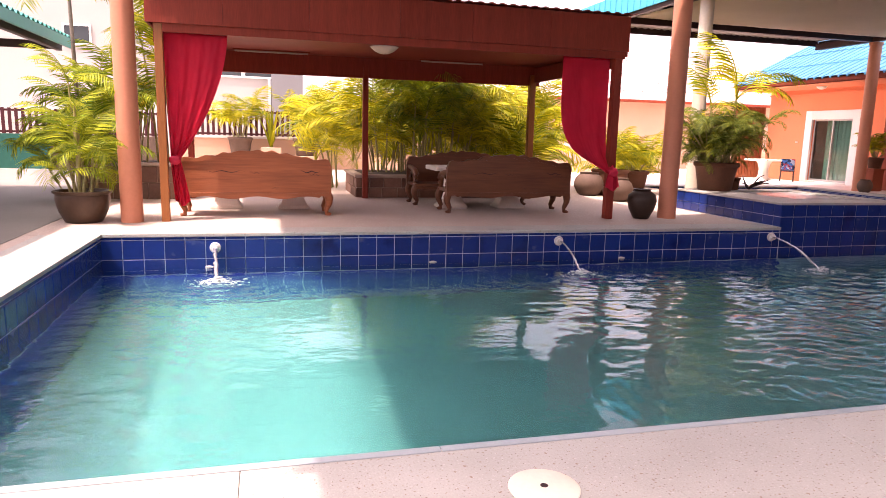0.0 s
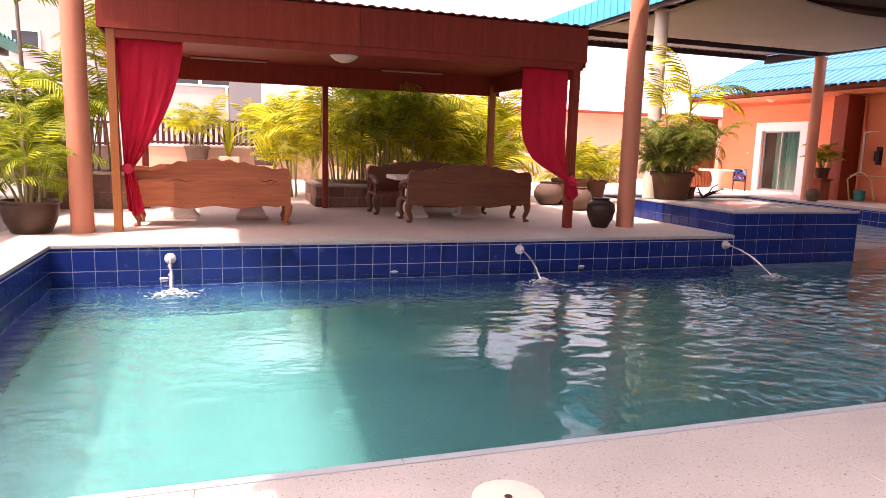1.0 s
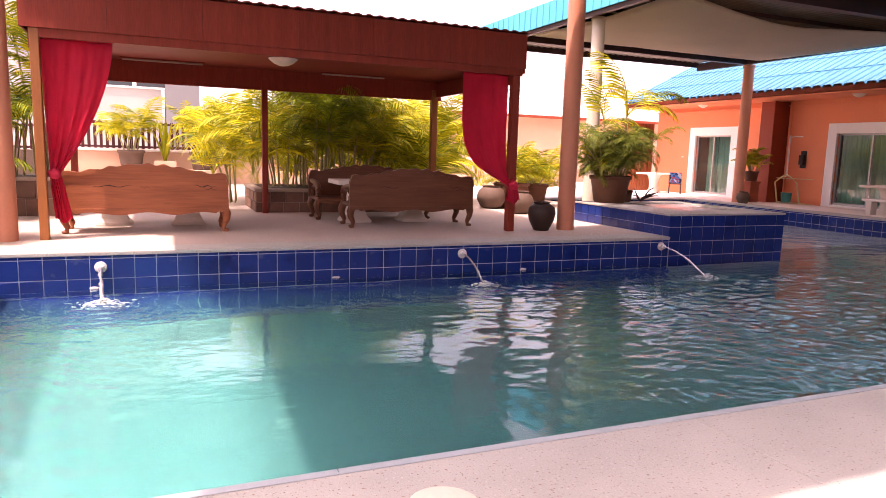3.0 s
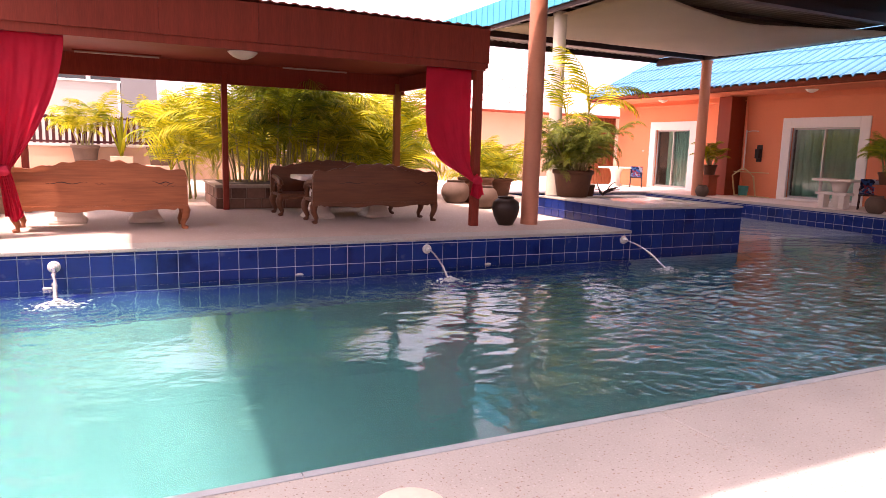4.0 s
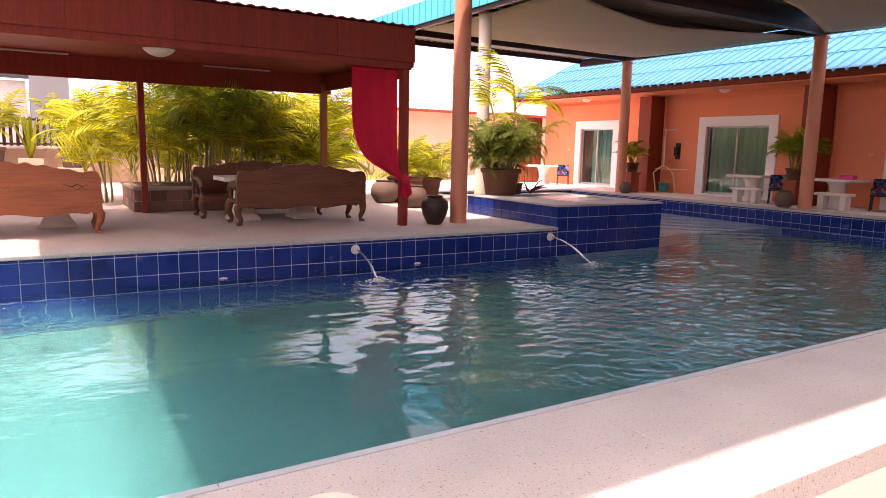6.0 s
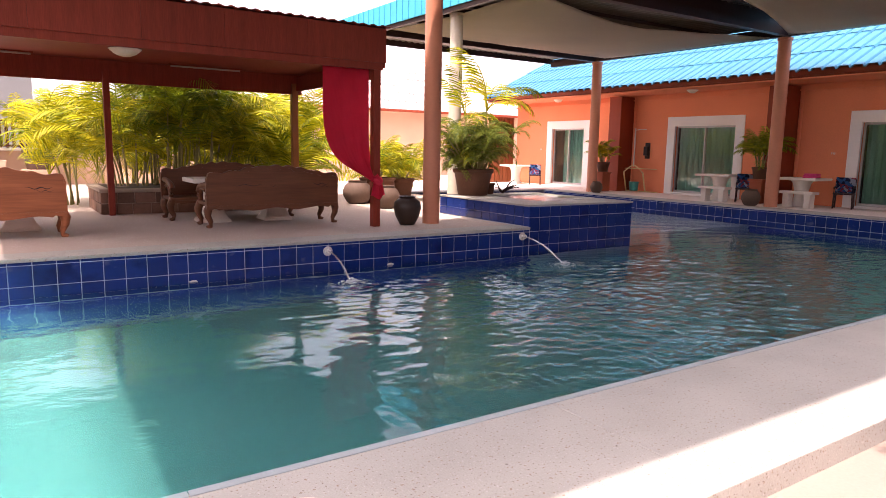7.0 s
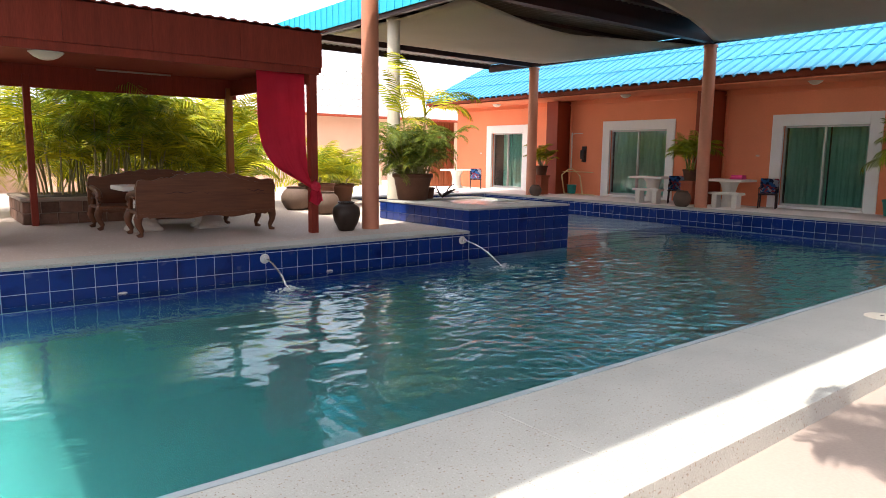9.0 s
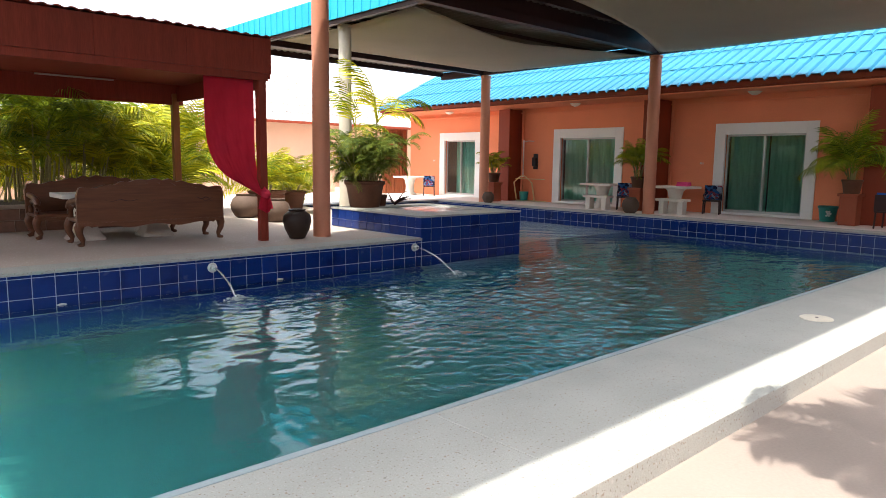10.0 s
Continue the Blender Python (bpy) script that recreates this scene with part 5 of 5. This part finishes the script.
# ---- far left: fence, awning and pale building ----
def fence(name, x0, x1, y, z0, z1, label):
    f = thing(name, (0, 0, 0), label, "fence")
    part("rail", boxes(((x0, y - 0.02, z0 + 0.03), (x1, y + 0.02, z0 + 0.09)), bevel=0.004), M_FENCE, f)
    part("rail", boxes(((x0, y - 0.02, z1 - 0.09), (x1, y + 0.02, z1 - 0.03)), bevel=0.004), M_FENCE, f)
    base = None
    x = x0 + 0.05
    while x < x1:
        if base is None:
            base = part("picket", boxes(((0, -0.045, 0), (0.085, -0.0205, z1 - z0)), bevel=0.006), M_FENCE, f)
            base.matrix_basis = pose(x, y, z0)
        else:
            o = new("picket", base.data)
            o.parent = f
            o.matrix_basis = pose(x, y, z0)
        x += 0.165


fence("picket_fence", -12.0, -1.0, 12.9, 0.96, 1.66, "dark red wooden picket fence on a green panel wall")
fence("picket_fence", -0.9, 9.0, 14.72, 1.031, 1.85, "dark red wooden picket fence on the garden wall")
slab("wall_left", (-12.0, 12.85, -0.1), (-3.95, 13.0, 0.959), M_GREENPANEL, "dark green panel wall under a picket fence", "wall", bevel=0.01)
slab("wall_left_stone", (-3.949, 12.6, -0.1), (-1.0, 13.0, 0.955), M_GREYPOT, "grey stone garden wall", "wall", bevel=0.01)
aw = thing("awning_roof", (0, 0, 0), "green sheet-roofed open shelter with a dark underside", "shelter")
part("roof_sheet", corrugated(-9.0, -1.66, -4.0, 6.3, 4.7, 2.81, 0.22, 0.03, 0.012, "x"), M_GREENROOF, aw)
part("eave_beam", boxes(((-1.95, -4.0, 2.58), (-1.85, 6.2, 2.72)), bevel=0.006), M_BEAM, aw)
part("eave_fascia", boxes(((-1.70, -4.0, 2.62), (-1.66, 6.3, 2.80)), bevel=0.004), M_GREENROOF, aw)
for y in (-3.6, 1.2, 5.9):
    part("rafter", boxes(((-8.9, y, 2.58), (-1.96, y + 0.08, 2.72)), bevel=0.004), M_BEAM, aw)
    part("post", boxes(((-7.2, y, -0.01), (-7.08, y + 0.12, 2.579)), bevel=0.006), M_BEAM, aw)


def pale_building(x0, x1, y0, y1, h, wins, material, label):
    b = thing("pale_building", (0, 0, 0), label, "building", group="far buildings")
    part("wall", boxes(((x0, y0, -0.2), (x1, y1, h))), material, b)
    part("parapet", boxes(((x0 - 0.1, y0 - 0.1, h), (x1 + 0.1, y1 + 0.1, h + 0.25)), bevel=0.02), material, b)
    for x, z, w, hh in wins:
        win = part("window", boxes(((x - 0.08, y0 - 0.06, z - 0.08), (x + w + 0.08, y0 - 0.001, z)), ((x - 0.08, y0 - 0.06, z + hh), (x + w + 0.08, y0 - 0.001, z + hh + 0.08)), ((x - 0.08, y0 - 0.06, z), (x, y0 - 0.001, z + hh)), ((x + w, y0 - 0.06, z), (x + w + 0.08, y0 - 0.001, z + hh))), M_WHITE, b)
        part("pane", boxes(((x, y0 - 0.03, z), (x + w, y0 - 0.002, z + hh))), M_WINDOWDARK, win)


pale_building(-22, 1.9, 24.0, 32.0, 9.5, ((-10.4, 5.6, 1.3, 0.9), (-6.3, 4.65, 0.95, 0.7), (-0.89, 3.61, 1.65, 0.9), (0.92, 3.61, 1.18, 0.9), (-2.4, 4.1, 1.3, 1.2)), M_WALLWHITE, "pale far building with dark windows")
pale_building(2.05, 3.4, 23.0, 31.0, 7.0, (), M_GREYWALL, "plain grey far building")

sb = thing("storage_box", (5.62, 4.62, 0.44), "small white box with a teal lid on the planter", "box")
part("body", boxes(((-0.17, -0.10, 0.0), (0.17, 0.10, 0.24)), bevel=0.008), M_PVC, sb)
part("lid", boxes(((-0.18, -0.11, 0.241), (0.18, 0.11, 0.36)), bevel=0.012), M_TEALPLASTIC, sb)


def door_plate(y):
    """A small pale number plate on the villa wall, its figures as plain bars."""
    p = thing("wall_plate", (19.248, y, 1.30), "tiny pale plate fixed to the orange villa wall", "wall plate", group="villa wall plates")
    part("plate", boxes(((-0.012, -0.07, -0.035), (0.0, 0.07, 0.035)), bevel=0.003), M_VILLA, p)
    for k in (-1, 0, 1):
        part("bar", boxes(((-0.016, k * 0.036 - 0.010, -0.024), (-0.0121, k * 0.036 + 0.010, 0.024))), M_STONE, p)


for plate_y in (0.44, 11.15):
    door_plate(plate_y)

# ---- coping strips ----
slab("coping_far", (0.0, -0.022, -0.035), (BX0 + 0.012, 0.42, 0.005), M_COPING, "pale terrazzo coping along the pool edge", "coping", bevel=0.006)
slab("coping_left", (-0.62, NEAR - 0.9, -0.035), (0.022, -0.0225, 0.005), M_COPING, "sunlit pale terrazzo coping along the pool edge", "coping", bevel=0.006)
slab("coping_villa", (VX - 0.022, NEAR - 0.9, -0.035), (VX + 0.42, PY - 0.0225, 0.005), M_COPING, "pale terrazzo coping along the villa side of the pool", "coping", bevel=0.006)
slab("coping_back", (BX1 + 0.03, PY - 0.022, -0.035), (VX + 0.42, PY + 0.42, 0.005), M_COPING, "pale terrazzo coping at the end of the pool", "coping", bevel=0.006)
x = 0.0
for w in (2.47, 2.36, 2.5, 2.4, 2.45, 2.5, 2.1):
    part("edge_strip", boxes(((x + 0.002, NEAR - 0.030, 0.0005), (min(x + w, VX) - 0.002, NEAR + 0.012, 0.006)), bevel=0.002), M_EDGE, cop, "pale grey edging strip")
    x += w

# ---- pool walls and their tiles ----
def tile_datablock(w, h):
    bm = bmesh.new()
    box(bm, (0.0, -0.008, 0.0), (w, 0.0, h))
    top = [e for e in bm.edges if all(v.co.y < -0.004 for v in e.verts)]
    bmesh.ops.bevel(bm, geom=top, offset=0.003, segments=1, affect="EDGES")
    me = bpy.data.meshes.new("tile")
    bm.to_mesh(me)
    bm.free()
    me.materials.append(M_TILE)
    return me


TILES = {}


def tile_wall(parent, origin, yaw, length, tops, seed):
    """Lays rows of glazed tiles on a wall; local x runs along it, local -y is its face. tops: the z of each joint from the top."""
    rg = random.Random(seed)
    base = pose(*origin, 0, 0, yaw)
    n = int(length / T + 0.999)
    for z1, z0 in zip(tops, tops[1:]):
        for i in range(n):
            w = min(T, length - i * T)
            if w < 0.03:
                continue
            key = (round(w, 3), round(z1 - z0, 3))
            if key not in TILES:
                TILES[key] = tile_datablock(w - 0.009, z1 - z0 - 0.009)
            o = new("tile", TILES[key])
            o.parent = parent
            o.matrix_basis = base @ pose(i * T + 0.005, -0.004 + rg.uniform(-0.0008, 0.0008), z0 + 0.005, rg.uniform(-0.25, 0.25), 0, rg.uniform(-0.3, 0.3))


def pool_wall(name, a, b, label):
    """The grout bed on which the tiles of a wall are laid."""
    return slab(name, a, b, M_GROUT, label, "pool wall")


ROWS_DECK = (-0.036, -0.072, -0.296, -0.52, -0.744)
w1 = pool_wall("pool_wall_far", (0.0, -0.004, -0.79), (BX0 + 0.013, 0.0, -0.0355), "far pool wall of blue glazed tiles with pale joints")
slab("pool_wall_far_base", (0.0, -0.006, -2.79), (BX0 + 0.013, 0.0, -0.7905), M_BASIN_WALL, "blue pool wall below the waterline", "pool wall")
w2 = pool_wall("pool_wall_left", (0.0, NEAR, -0.79), (0.004, -0.0045, -0.0355), "side pool wall of blue glazed tiles with pale joints")
slab("pool_wall_left_base", (0.0, NEAR, -2.79), (0.006, -0.007, -0.7905), M_BASIN_WALL, "blue pool wall below the waterline", "pool wall")
w3 = pool_wall("pool_wall_villa", (VX - 0.004, NEAR, -0.79), (VX, PY, -0.0355), "villa-side pool wall of blue glazed tiles with pale joints")
slab("pool_wall_villa_base", (VX - 0.006, NEAR, -2.79), (VX, PY, -0.7905), M_BASIN_WALL, "blue pool wall below the waterline", "pool wall")
w4 = pool_wall("pool_wall_back", (BX1, PY - 0.004, -0.79), (VX - 0.0045, PY, -0.0355), "end pool wall of blue glazed tiles with pale joints")
slab("pool_wall_near_base", (0.007, NEAR, -2.79), (VX - 0.007, NEAR + 0.006, -0.02), M_BASIN_WALL, "near pool wall of blue tiles", "pool wall")
tile_wall(w1, (0.0, 0.0, 0.0), 0, BX0, ROWS_DECK, 1)
tile_wall(w2, (0.0, NEAR, 0.0), 90, -NEAR - 0.012, ROWS_DECK, 2)
tile_wall(w3, (VX, PY - 0.012, 0.0), -90, PY - NEAR - 0.02, ROWS_DECK[:4], 3)
tile_wall(w4, (BX1 + 0.012, PY, 0.0), 0, VX - BX1 - 0.03, ROWS_DECK[:4], 4)
ROWS_SPA = (0.33, 0.152, -0.072, -0.296, -0.52, -0.744)
tile_wall(spa, (BX0, 0.013, 0.0), 0, BX1 - BX0, ROWS_SPA, 5)
tile_wall(spa, (BX0 + 0.013, BY1, 0.0), -90, BY1, (0.33, 0.152, 0.006), 6)
tile_wall(spa, (BX1 - 0.013, 0.0, 0.0), 90, BY1, (0.33, 0.152, -0.072, -0.296), 7)
